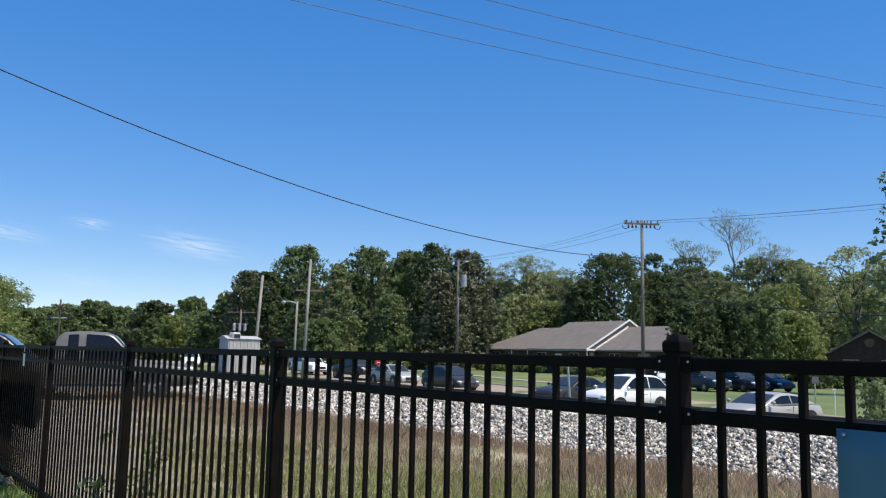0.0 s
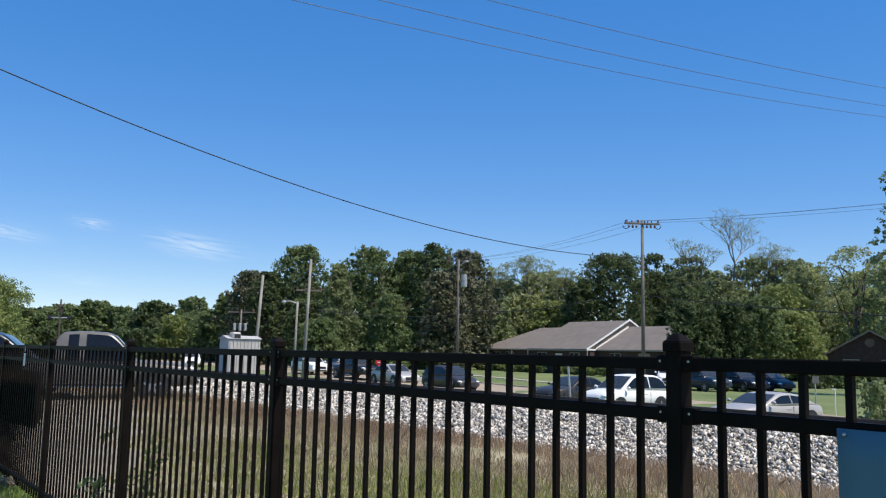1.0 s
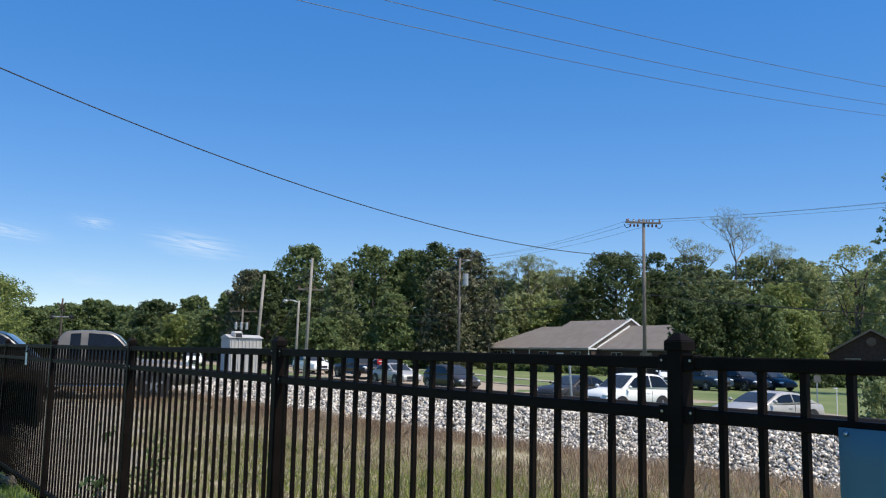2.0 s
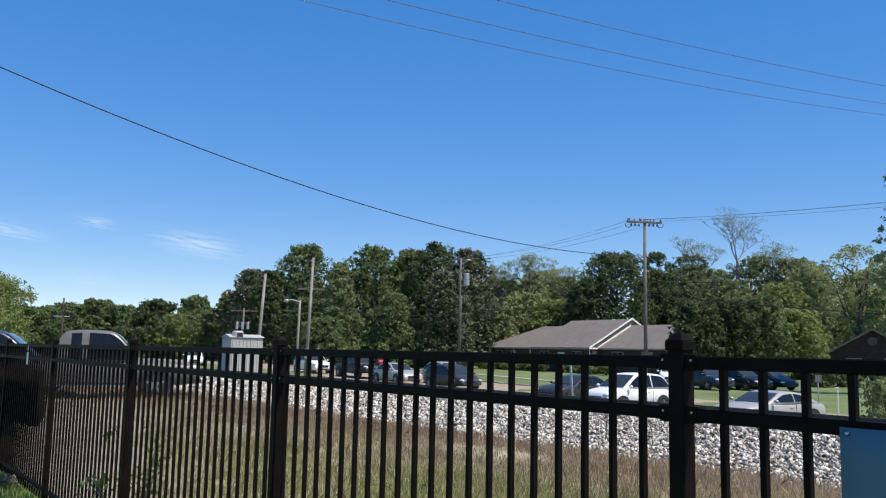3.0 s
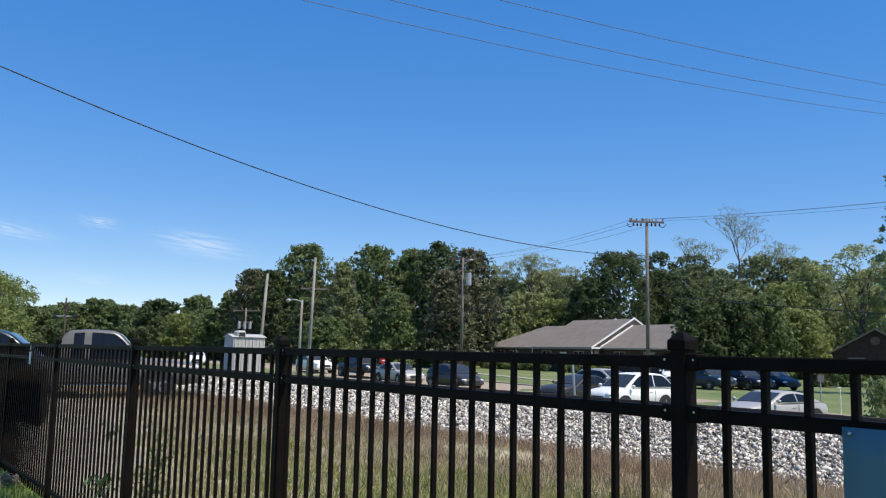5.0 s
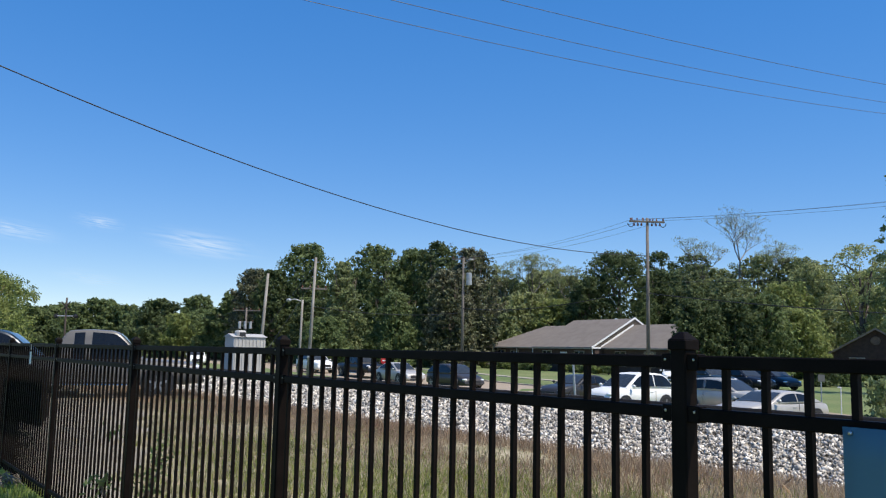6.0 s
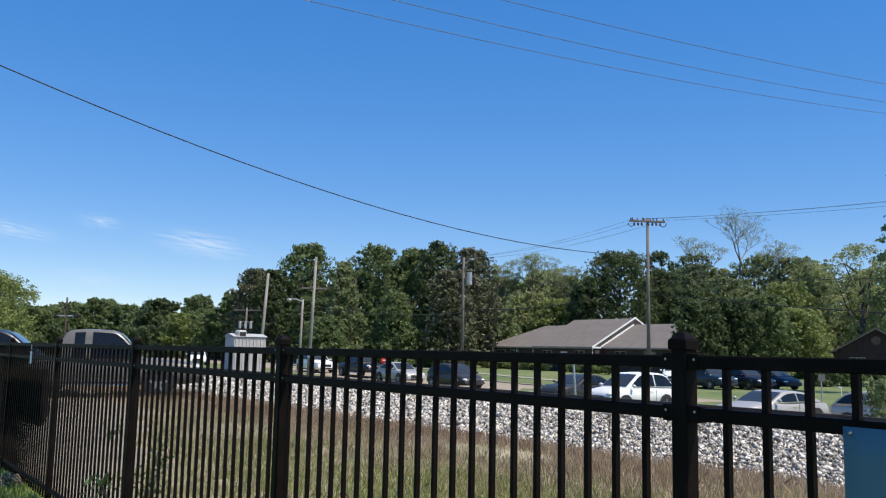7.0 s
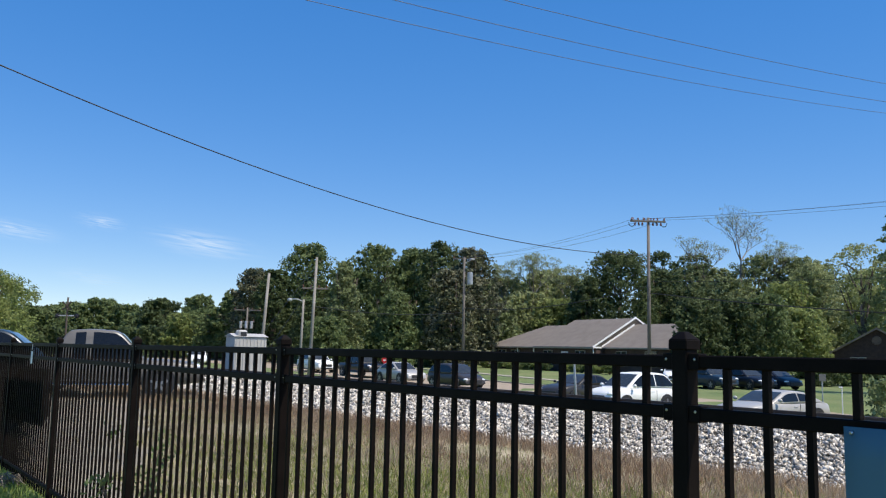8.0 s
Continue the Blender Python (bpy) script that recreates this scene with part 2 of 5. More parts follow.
def stones():
    """Loose stones over the near slope and shoulder; larger pieces further off."""
    rng = np.random.default_rng(3)
    bm = bmesh.new()
    bmesh.ops.create_cone(bm, cap_ends=True, cap_tris=False, segments=3, radius1=1.05, radius2=0.62, depth=1.25)
    bmesh.ops.triangulate(bm, faces=bm.faces)
    iv = np.array([v.co for v in bm.verts])
    it = np.array([[v.index for v in f.verts] for f in bm.faces])
    bm.free()
    iv = iv[:]
    allv = []
    for s0, s1, d0, d1, size, n in ((-2, 12, 9.3, 12.5, 0.028, 40000), (12, 26, 9.3, 12.5, 0.037, 22000), (26, 60, 9.3, 12.5, 0.062, 11000), (-2, 40, 12.5, 16.0, 0.045, 7000)):
        s, d = rng.uniform(s0, s1, n), rng.uniform(d0, d1, n)
        r = size * rng.uniform(0.6, 1.35, n)
        shape = rng.uniform(0.4, 1.6, (n, 3)) * r[:, None]
        jag = 1 + rng.uniform(-0.38, 0.38, (n, len(iv)))
        q = rng.normal(size=(n, 4))
        q /= np.linalg.norm(q, axis=1)[:, None]
        w, x, y, z = q.T
        R = np.stack([1 - 2 * (y * y + z * z), 2 * (x * y - z * w), 2 * (x * z + y * w), 2 * (x * y + z * w), 1 - 2 * (x * x + z * z), 2 * (y * z - x * w),
                      2 * (x * z - y * w), 2 * (y * z + x * w), 1 - 2 * (x * x + y * y)], -1).reshape(n, 3, 3)
        p = iv[None] * jag[..., None] * shape[:, None]
        p = np.einsum("nij,nkj->nki", R, p)
        c = np.outer(s, np.array(T)) + np.outer(d, np.array(N))
        c[:, 2] = bank_height(d) + rng.uniform(-0.075, 0.02, n) - 0.05 * (d > 12.5)
        p = p + c[:, None]
        allv.append((p, n))
    verts = np.concatenate([p.reshape(-1, 3) for p, n in allv])
    k = len(iv)
    total = sum(n for p, n in allv)
    faces = (it[None] + (np.arange(total) * k)[:, None, None]).reshape(-1, 3)
    me = bpy.data.meshes.new("ballast_stones")
    me.vertices.add(len(verts)), me.loops.add(faces.size), me.polygons.add(len(faces))
    me.vertices.foreach_set("co", verts.astype(np.float32).ravel())
    me.loops.foreach_set("vertex_index", faces.astype(np.int32).ravel())
    me.polygons.foreach_set("loop_start", np.arange(0, faces.size, 3, dtype=np.int32))
    me.polygons.foreach_set("loop_total", np.full(len(faces), 3, np.int32))
    me.materials.append(STONE)
    me.update(calc_edges=True)
    tagged(new("ballast_stones", me), "loose grey and white crushed stones on the railway bank", "gravel", kind="stuff")


# ---- poles and wires ----
def sagging(name, a, b, sag, r, mat, label, n=28):
    a, b = Vector(a), Vector(b)
    pts = [a.lerp(b, i / n) - UP * (4 * sag * (i / n) * (1 - i / n)) for i in range(n + 1)]
    v, f = [], []
    side = (b - a).cross(UP).normalized()
    for p in pts:
        for k in range(5):
            w = 2 * math.pi * k / 5
            v.append(p + side * (r * math.cos(w)) + UP * (r * math.sin(w)))
    for i in range(n):
        for k in range(5):
            f.append((5 * i + k, 5 * i + (k + 1) % 5, 5 * i + 5 + (k + 1) % 5, 5 * i + 5 + k))
    return tagged(raw(name, v, f, mat, flat=False), label, "cable")


def pole(x, y, height, lean=(0, 0), r=0.15, label="weathered wooden utility pole", mat=WOOD):
    g = float(land(x, y))
    p = base("utility_pole", Matrix.Translation((x, y, g)), label, "utility pole")
    part("shaft", rod((0, 0, -0.3), (lean[0], lean[1], height - g), r, r * 0.68, 12), mat, p, flat=False)
    return p


def crossarm(p, z, length, direction, pins=4, x0=0, y0=0):
    dr = Vector(direction).normalized()
    turn = Matrix.Rotation(math.atan2(dr.y, dr.x), 4, "Z")
    arm = part("crossarm", box(length, 0.10, 0.12, x0, y0 + 0.13, z, turn=turn), WOOD, p, bevel=0.01)
    for i in range(pins):
        o = dr * ((i / (pins - 1) - 0.5) * (length - 0.2))
        bm = rod((0, 0, 0), (0, 0, 0.13), 0.035, 0.05, 8)
        ball(0.06, 0, 0, 0.16, bm, sz=0.9)
        q = part("insulator", bm, INSULATOR, arm, "brown glazed insulator", flat=False)
        q.location = (x0 + o.x, y0 + 0.13 + o.y, z + 0.05)
    return arm


def pole_row():
    a = pole(14.65, 60, 11.3, r=0.15, label="tall weathered utility pole with a double crossarm")
    za = 11.3 - float(land(14.65, 60)) - 0.25
    crossarm(a, za, 2.6, (1, 0.1, 0), 6)
    crossarm(a, za - 0.02, 2.5, (1, 0.1, 0), 4, 0, -0.26)
    for k in (-0.95, -0.68, -0.42, 0.34, 0.62, 0.90):
        bm = rod((k, 0.0, za - 0.05), (k, 0.0, za - 0.30), 0.03, 0.03, 8)
        for j in range(3):
            rod((k, 0.0, za - 0.16 - 0.06 * j), (k, 0.0, za - 0.20 - 0.06 * j), 0.09, 0.05, 10, bm)
        part("hanging_insulator", bm, INSULATOR, a, "brown stacked insulator", flat=False)
    for k in (-1, 1):
        bm = bmesh.new()
        for i in range(10):
            w0, w1 = math.pi * i / 9, math.pi * (i + 1) / 9
            if i < 9:
                rod((k * (1.15 + 0.22 * math.cos(w0)), 0.1, za - 0.1 - 0.28 * math.sin(w0)), (k * (1.15 + 0.22 * math.cos(w1)), 0.1, za - 0.1 - 0.28 * math.sin(w1)), 0.025, bm=bm, sides=6)
        part("jumper_wire", bm, CABLE, a)
    d = pole(2.05, 80, 10.4, r=0.15, label="weathered utility pole with a transformer can and lamp")
    zd = 10.4 - float(land(2.05, 80))
    can = rod((0.55, -0.1, zd - 2.6), (0.55, -0.1, zd - 1.45), 0.27, 0.27, 16)
    part("transformer_can", can, GALV, d, "grey transformer can", bevel=0.03)
    part("lamp_arm", rod((0, 0, zd - 0.6), (0.8, -0.3, zd - 0.15), 0.05, 0.04), GALV, d)
    part("lamp_head", ball(0.2, 0.7, -0.25, zd - 0.2, sx=1.6, sz=0.5), GALV, d, flat=False)
    crossarm(d, zd - 0.12, 2.2, (1, -0.2, 0), 3)
    b = pole(-9.55, 62, 8.2, lean=(0.28, 0), r=0.135, label="grey weathered pole with a crossarm and guy wires", mat=PALEWOOD)
    crossarm(b, 6.7, 1.9, (1, 0.2, 0), 4, 0.2)
    part("junction_box", box(0.35, 0.3, 0.7, 0.12, -0.15, 2.0), GALV, b, bevel=0.02)
    pole(-12.35, 58, 6.6, lean=(0.44, 0), r=0.13, label="plain leaning weathered pole beside a signal hut", mat=PALEWOOD)
    f = pole(-21.75, 95, 5.95, r=0.14, label="distant utility pole with two crossarms")
    zf = 5.95 - float(land(-21.75, 95))
    crossarm(f, zf - 0.3, 3.0, (1, 0, 0), 4)
    crossarm(f, zf - 1.6, 1.6, (1, 0, 0), 3)
    for k in (-1, 0, 1):
        part("transformer_can", rod((k * 0.6, -0.35, zf - 2.35), (k * 0.6, -0.35, zf - 1.55), 0.16, 0.16, 14), GALV, f, "grey transformer can", bevel=0.03)
    # street lamp
    g = float(land(-10.9, 66))
    s = base("street_lamp", Matrix.Translation((-10.9, 66, g)), "grey street lamp on a curved arm", "street lamp")
    h = 5.3 - g
    part("pole", rod((0, 0, 0), (0.12, 0, h), 0.11, 0.08), PALEWOOD, s, flat=False)
    bm = rod((0.1, 0, h - 0.15), (-0.4, 0, h + 0.02), 0.04)
    rod((-0.4, 0, h + 0.02), (-0.85, 0, h), 0.04, bm=bm)
    part("arm", bm, GALV, s)
    part("lamp_head", ball(0.17, -0.95, 0, h - 0.05, sx=1.4, sz=0.9), GALV, s, flat=False)
    # crossing signal with lamp heads and a crossbuck
    g = float(land(-20, 44))
    s = base("crossing_signal", Matrix.Translation((-19.4, 44, g)), "railway crossing signal mast with dark lamp heads", "crossing signal")
    part("mast", rod((0, 0, 0), (0, 0, 3.9 - g), 0.05, 0.045), TIE, s, flat=False)
    for k in (-1, 1):
        part("lamp_arm", rod((0, 0, 2.95 - g), (k * 0.55, 0, 2.95 - g), 0.03), GALV, s)
        bm = rod((k * 0.5, 0.02, 2.95 - g), (k * 0.5, -0.15, 2.95 - g), 0.07, 0.07, 14)
        rod((k * 0.5, 0.02, 2.95 - g), (k * 0.5, 0.04, 2.95 - g), 0.12, 0.12, 16, bm)
        part("lamp_head", bm, CABLE, s, "black lamp head with a round shield")
        part("crossbuck_arm", box(0.62, 0.02, 0.07, 0, -0.08 - 0.012 * k, 3.45 - g, turn=Matrix.Rotation(radians(45 * k), 4, "Y")), TIE, s)
    # cables
    sagging("overhead_cable", (14.63, 60, 8.61), (-21.12, 20.0, 12.71), 2.35, 0.024, CABLE, "black sagging overhead cable")
    for k, sag in ((-0.73, 1.45), (0.0, 1.40), (0.73, 1.22)):
        sagging("overhead_wire", (-9.57 + 0.49 * k, 8.0 - 0.87 * k, 7.25), (33.15 + 0.49 * k, 36.28 - 0.87 * k, 12.37), sag, 0.0065, WIRE, "thin overhead power wire against the sky")
    for x, y, h in ((-9.57, 8.0, 7.2), (33.15, 36.28, 12.3)):
        q = pole(x, y, h)
        crossarm(q, h - float(land(x, y)) - 0.2, 2.0, (0.49, -0.87, 0), 3)
    pole(-21.12, 20.0, 12.9)
    q = pole(45.0, 25.0, 11.5)
    crossarm(q, 11.2 - float(land(45, 25)), 2.6, (1, 0.1, 0), 3)
    for k, dz in ((-1.2, 0), (0.0, 0.1), (1.2, 0)):
        sagging("overhead_wire", (14.65 + k, 60, 11.15 + dz), (2.05 + k * 0.8, 80, 10.3 + dz), 0.5, 0.010, WIRE, "thin overhead power wire between poles")
        e = on(0, 0)
        sagging("overhead_wire", (14.65 + k, 60, 11.15 + dz), (45 + k, 25, 11.3 + dz), 0.9, 0.009, WIRE, "thin overhead power wire between poles")
    sagging("overhead_cable", (14.65, 60, 5.9), (45, 25, 3.2), 0.9, 0.03, CABLE, "black communication cable between poles")
    sagging("overhead_cable", (14.65, 60, 6.7), (45, 25, 6.4), 0.5, 0.014, CABLE, "thin black communication cable between poles")
    sagging("overhead_cable", (2.05, 80, 5.2), (-9.4, 62, 4.6), 0.4, 0.02, CABLE, "black communication cable between poles")
    sagging("overhead_cable", (14.65, 60, 6.4), (2.05, 80, 5.6), 0.7, 0.03, CABLE, "black communication cable between poles")
    sagging("guy_wire", (-9.35, 62, 6.6), (-13.5, 60.5, -0.6), 0.05, 0.016, WIRE, "taut steel guy wire")
    sagging("guy_wire", (-9.3, 62, 7.6), (-15.2, 61, -0.6), 0.05, 0.016, WIRE, "taut steel guy wire")


EARTH = material("pale trodden earth", (0.20, 0.175, 0.135), rough=0.95, vary=0.2, scale=0.8, fine=22, bump=0.5, other=(0.31, 0.275, 0.21), depth=0.03)


def drive_edge(s):
    """How far the trodden drive reaches from the fence."""
    return np.clip(2.75 + (s - 9.0) * 0.33 + 0.22 * np.sin(s * 1.7) + 0.12 * np.sin(s * 4.1), 2.2, 9.2)


def drive():
    ss, n = np.arange(8.0, 46.1, 0.5), 8
    v = [on(s, 1.95 + (float(drive_edge(s)) - 1.95) * j / n, 0.012 - 0.03 * (j in (0, n))) for s in ss for j in range(n + 1)]
    m = n + 1
    f = [(i * m + j, i * m + j + 1, (i + 1) * m + j + 1, (i + 1) * m + j) for i in range(len(ss) - 1) for j in range(n)]
    tagged(raw("drive", v, f, EARTH, flat=False), "pale trodden earth drive behind the fence", "drive", kind="structure")


ground()
drive()
strip("road", 30.0, 38.8, -60, 190, 0.02, 0.3, ROAD, "tan worn two-lane road beyond the railway", "road")
strip("kerb", 38.8, 39.1, 34, 190, 0.10, 0.3, CONCRETE, "pale concrete kerb along the road", "kerb")
strip("pavement", 44.6, 45.6, 40, 190, 0.05, 0.3, CONCRETE, "pale concrete footpath across a lawn", "footpath")
fence()
track()
stones()
pole_row()


# ---- trees ----
LEAF_MID = leaf_material("mid green leaves", (0.135, 0.180, 0.070), (0.185, 0.23, 0.098), through=0.48)
LEAF_DARK = leaf_material("dark green leaves", (0.080, 0.110, 0.046), (0.115, 0.145, 0.062), through=0.42)
LEAF_LIGHT = leaf_material("young yellow-green leaves", (0.21, 0.26, 0.085), (0.29, 0.325, 0.12), through=0.5)
LEAF_PALE = leaf_material("pale spring leaves", (0.27, 0.31, 0.13), (0.36, 0.385, 0.19), through=0.5)
LEAF_OLIVE = leaf_material("greyish olive leaves", (0.205, 0.245, 0.105), (0.265, 0.30, 0.15), through=0.5)
LEAF_DUSK = leaf_material("brown-green glossy leaves", (0.092, 0.108, 0.050), (0.195, 0.19, 0.125), through=0.3, random=0.65)
BARK = material("grey brown bark", (0.12, 0.095, 0.075), rough=0.95, vary=0.3, scale=2, fine=20, bump=0.6)


def bough_rods(rng, height, spread, start, count, r):
    """Limbs from the trunk: a list of (a, b, ra, rb)."""
    out, tips = [], []
    for i in range(count):
        w = rng.uniform(0, 2 * math.pi)
        z0 = start + (height * 0.75 - start) * rng.random()
        reach = spread * rng.uniform(0.35, 0.62)
        a = Vector((0, 0, z0))
        m = a + Vector((math.cos(w) * reach * 0.5, math.sin(w) * reach * 0.5, (height - z0) * 0.30))
        w += rng.uniform(-0.5, 0.5)
        b = m + Vector((math.cos(w) * reach * 0.5, math.sin(w) * reach * 0.5, (height - z0) * rng.uniform(0.25, 0.55)))
        b.z = min(b.z, height * 0.86)
        out += [(a, m, r * 0.45, r * 0.28), (m, b, r * 0.28, r * 0.08)]
        tips.append((m, b))
    return out, tips


def leaves(rng, centres, radii, per, size, flat=0.75):
    """Small pointed leaf clumps scattered round each centre, denser to the outside."""
    n = len(centres) * per
    c = np.repeat(centres, per, 0)
    v = rng.normal(size=(n, 3))
    v /= np.linalg.norm(v, axis=1)[:, None]
    rr = np.repeat(radii, per) * rng.random(n) ** 0.5
    squash = np.repeat(rng.uniform(0.5, 1.25, (len(centres), 3)), per, 0) * np.array([1, 1, flat])
    p = c + v * rr[:, None] * squash
    a = rng.normal(size=(n, 3)) + v * 0.3
    a /= np.linalg.norm(a, axis=1)[:, None]
    b = np.cross(a, rng.normal(size=(n, 3)))
    b /= np.linalg.norm(b, axis=1)[:, None]
    s = size * rng.uniform(0.6, 1.4, n)[:, None]
    return np.stack([p - a * s, p + b * s * 0.55, p + a * s, p - b * s * 0.5], 1).reshape(-1, 3)


def leaf_quads(rng, p, nrm, size):
    """A pointed leaf spray at each p, its face turned roughly to nrm."""
    n = len(p)
    nrm = nrm / np.linalg.norm(nrm, axis=1)[:, None] + rng.normal(0, 0.42, (n, 3))
    a = np.cross(nrm, rng.normal(size=(n, 3)))
    a /= np.linalg.norm(a, axis=1)[:, None]
    b = np.cross(nrm, a)
    b /= np.linalg.norm(b, axis=1)[:, None]
    s = size * rng.uniform(0.55, 1.45, n)[:, None]
    return np.stack([p - a * s, p + b * s * 0.6, p + a * s, p - b * s * 0.55], 1).reshape(-1, 3)


def unit(rng, n):
    v = rng.normal(size=(n, 3))
    return v / np.linalg.norm(v, axis=1)[:, None]


def lobed(rng, centres, radii, tufts, per, size, flat=0.8):
    """Boughs of foliage: each carries tufts round its outside, and each tuft a shell of leaves facing outwards."""
    k = len(centres)
    d = unit(rng, k * tufts)
    d[:, 2] = d[:, 2] * 0.85 + 0.18
    c = np.repeat(centres, tufts, 0) + d * (np.repeat(radii, tufts) * rng.uniform(0.45, 0.85, k * tufts))[:, None] * np.array([1, 1, flat])
    r = np.repeat(radii, tufts) * rng.uniform(0.30, 0.55, k * tufts)
    n = k * tufts * per
    v = unit(rng, n)
    stray = np.where(rng.random(n) < 0.12, rng.uniform(1.0, 1.5, n), rng.random(n) ** 0.4)
    p = np.repeat(c, per, 0) + v * (np.repeat(r, per) * stray)[:, None] * np.array([1, 1, flat])
    out = v * 0.75 + np.repeat(d, per, 0) * 0.75 + np.array([0, 0, 0.35])
    return leaf_quads(rng, p, out, size)


CROWNS = []


def tree(x, y, top, half, crown_low, mat, label, seed, clumps=40, per=19, size=0.16, sparse=1.0, shape="round", dense=True):
    """A tree whose highest point is at the world height top, with a crown of half-width half from crown_low up."""
    rng = np.random.default_rng(seed)
    g = float(land(x, y))
    t = base("tree", Matrix.Translation((x, y, g)), label, "tree")
    h = top - g
    low = crown_low - g
    r = max(0.1, h * 0.022)
    limbs, tips = bough_rods(rng, h, half, max(0.6, low * 0.8), 9, r)
    bm = rod((0, 0, -0.2), (0, 0, h * 0.55), r, r * 0.6)
    rod((0, 0, h * 0.55), (rng.uniform(-.3, .3), rng.uniform(-.3, .3), h * 0.82), r * 0.6, r * 0.12, bm=bm)
    part("trunk", bm, BARK, t, flat=False)
    bm = bmesh.new()
    for a, b, ra, rb in limbs:
        rod(a, b, ra, rb, 6, bm)
    part("bough", bm, BARK, t, flat=False)
    k = clumps * 4

    def spread(count, power):
        """Places inside the crown's outline, pressed to its outside the lower the power."""
        w = rng.uniform(0, 2 * math.pi, count)
        u = (np.arange(count) + rng.random(count)) / count
        prof = {"round": np.sqrt(np.clip(1 - np.abs((u - 0.36) / np.where(u > 0.36, 0.66, 0.62)) ** 2.5, 0.05, 1)),
                "cone": 1.0 - 0.80 * u ** 1.3}[shape]
        bulge = 1.0 + 0.12 * np.sin(w * 3 + seed) + 0.10 * np.sin(u * 9 + seed * 2 + w * 2)
        return w, low + (h - low) * u, half * prof * bulge * rng.random(count) ** power

    w, z, rad = spread(k, 0.28)
    cr = half * rng.uniform(0.13, 0.27, k) * sparse
    reach = np.maximum(rad - cr * 0.6, 0)
    c = np.stack([np.cos(w) * reach, np.sin(w) * reach, np.minimum(z, h - cr * 1.1)], 1)
    crown = lobed(rng, c, cr, 4, per, size)
    if dense:
        w, z, rad = spread(clumps * 70, 0.5)
        p = np.stack([np.cos(w) * rad * 0.85, np.sin(w) * rad * 0.85, low + (z - low) * 0.92], 1)
        crown = np.concatenate([crown, leaf_quads(rng, p, unit(rng, len(p)), size * 1.5)])
    CROWNS.append(soup("crown", crown, 4, mat, t))
    return t


TWIG = material("pale twig bark", (0.20, 0.175, 0.145), rough=0.95, vary=0.25, scale=2, bump=0)


def segments(name, segs, mat, parent):
    """Many thin tapered three-sided twigs in one mesh."""
    s = np.array([(*a, *b, ra, rb) for a, b, ra, rb in segs])
    a, b, ra, rb = s[:, :3], s[:, 3:6], s[:, 6:7], s[:, 7:8]
    d = b - a
    d /= np.linalg.norm(d, axis=1)[:, None]
    u = np.cross(d, np.array([0.3, 0.9, 0.2]))
    u /= np.linalg.norm(u, axis=1)[:, None]
    w = np.cross(d, u)
    ring = [u * math.cos(q) + w * math.sin(q) for q in (0, 2.0944, 4.1888)]
    v = []
    for i in range(3):
        j = (i + 1) % 3
        v += [a + ring[i] * ra, a + ring[j] * ra, b + ring[j] * rb, b + ring[i] * rb]
    return soup(name, np.stack(v, 1).reshape(-1, 3), 4, mat, parent)


def bare_tree(x, y, top, seed, fork_at=0.55, spread=0.34, leaf=4, wide=1.0):
    """A tall tree barely in leaf, its fine forking twigs open to the sky."""
    rng = np.random.default_rng(seed)
    g = float(land(x, y))
    t = base("tree", Matrix.Translation((x, y, g)), "tall spring tree with bare forking branches and few leaves", "tree")
    segs, tips = [], []

    def fork(a, dr, length, r, level):
        b = a + dr * length
        segs.append((a, b, r, r * 0.7))
        if level >= 7:
            tips.append(b)
            return
        side = Vector((rng.normal(), rng.normal() * 0.7, 0)).normalized()
        for k in ((-1, 1) if level else (-1, 1, 0.3)):
            nd = (dr + side * (spread * (1.5 if level == 0 else 1) * k * rng.uniform(0.7, 1.3)) + UP * (0.10 if level < 1 else 0.28) + Vector((rng.normal(), rng.normal(), 0)) * 0.08).normalized()
            fork(b, nd, length * rng.uniform(0.66, 0.86), r * 0.66, level + 1)
        if level in (2, 3, 4):
            fork(a + dr * length * 0.5, (dr + Vector((rng.normal(), rng.normal(), 0.1)) * 0.6).normalized(), length * 0.5, r * 0.4, level + 2)

    fork(Vector((0, 0, 1.0)), Vector((0.03, 0, 1)), 1.0, 0.09, 0)
    high = max(v.z for v in tips) - 1.0
    k = (top - g) * (1 - fork_at) / high
    lift = (top - g) * fork_at
    for q in [p for sg in segs for p in sg[:2]] + tips:
        if not q.is_frozen:
            q.x, q.y = q.x * wide, q.y * wide
            q.freeze()
    segs = [(Vector((a.x * k, a.y * k, lift + (a.z - 1) * k)), Vector((b.x * k, b.y * k, lift + (b.z - 1) * k)), max(0.016, ra * k * 0.8), max(0.014, rb * k * 0.8)) for a, b, ra, rb in segs]
    part("trunk", rod((0, 0, -0.2), (0, 0, lift + 0.1), 0.30, 0.18), BARK, t, flat=False)
    segments("branch", segs, TWIG, t)
    c = np.array([(v.x * k, v.y * k, lift + (v.z - 1) * k) for v in tips])
    soup("crown", leaves(rng, c, np.full(len(c), 0.5), leaf, 0.075), 4, LEAF_PALE, t)


GREEN, DARKG, YELLOW, OLIVE = "broad green tree in full leaf", "dense dark green leafy tree", "young yellow-green tree in spring leaf", "tall grey-green tree with fine leaves"


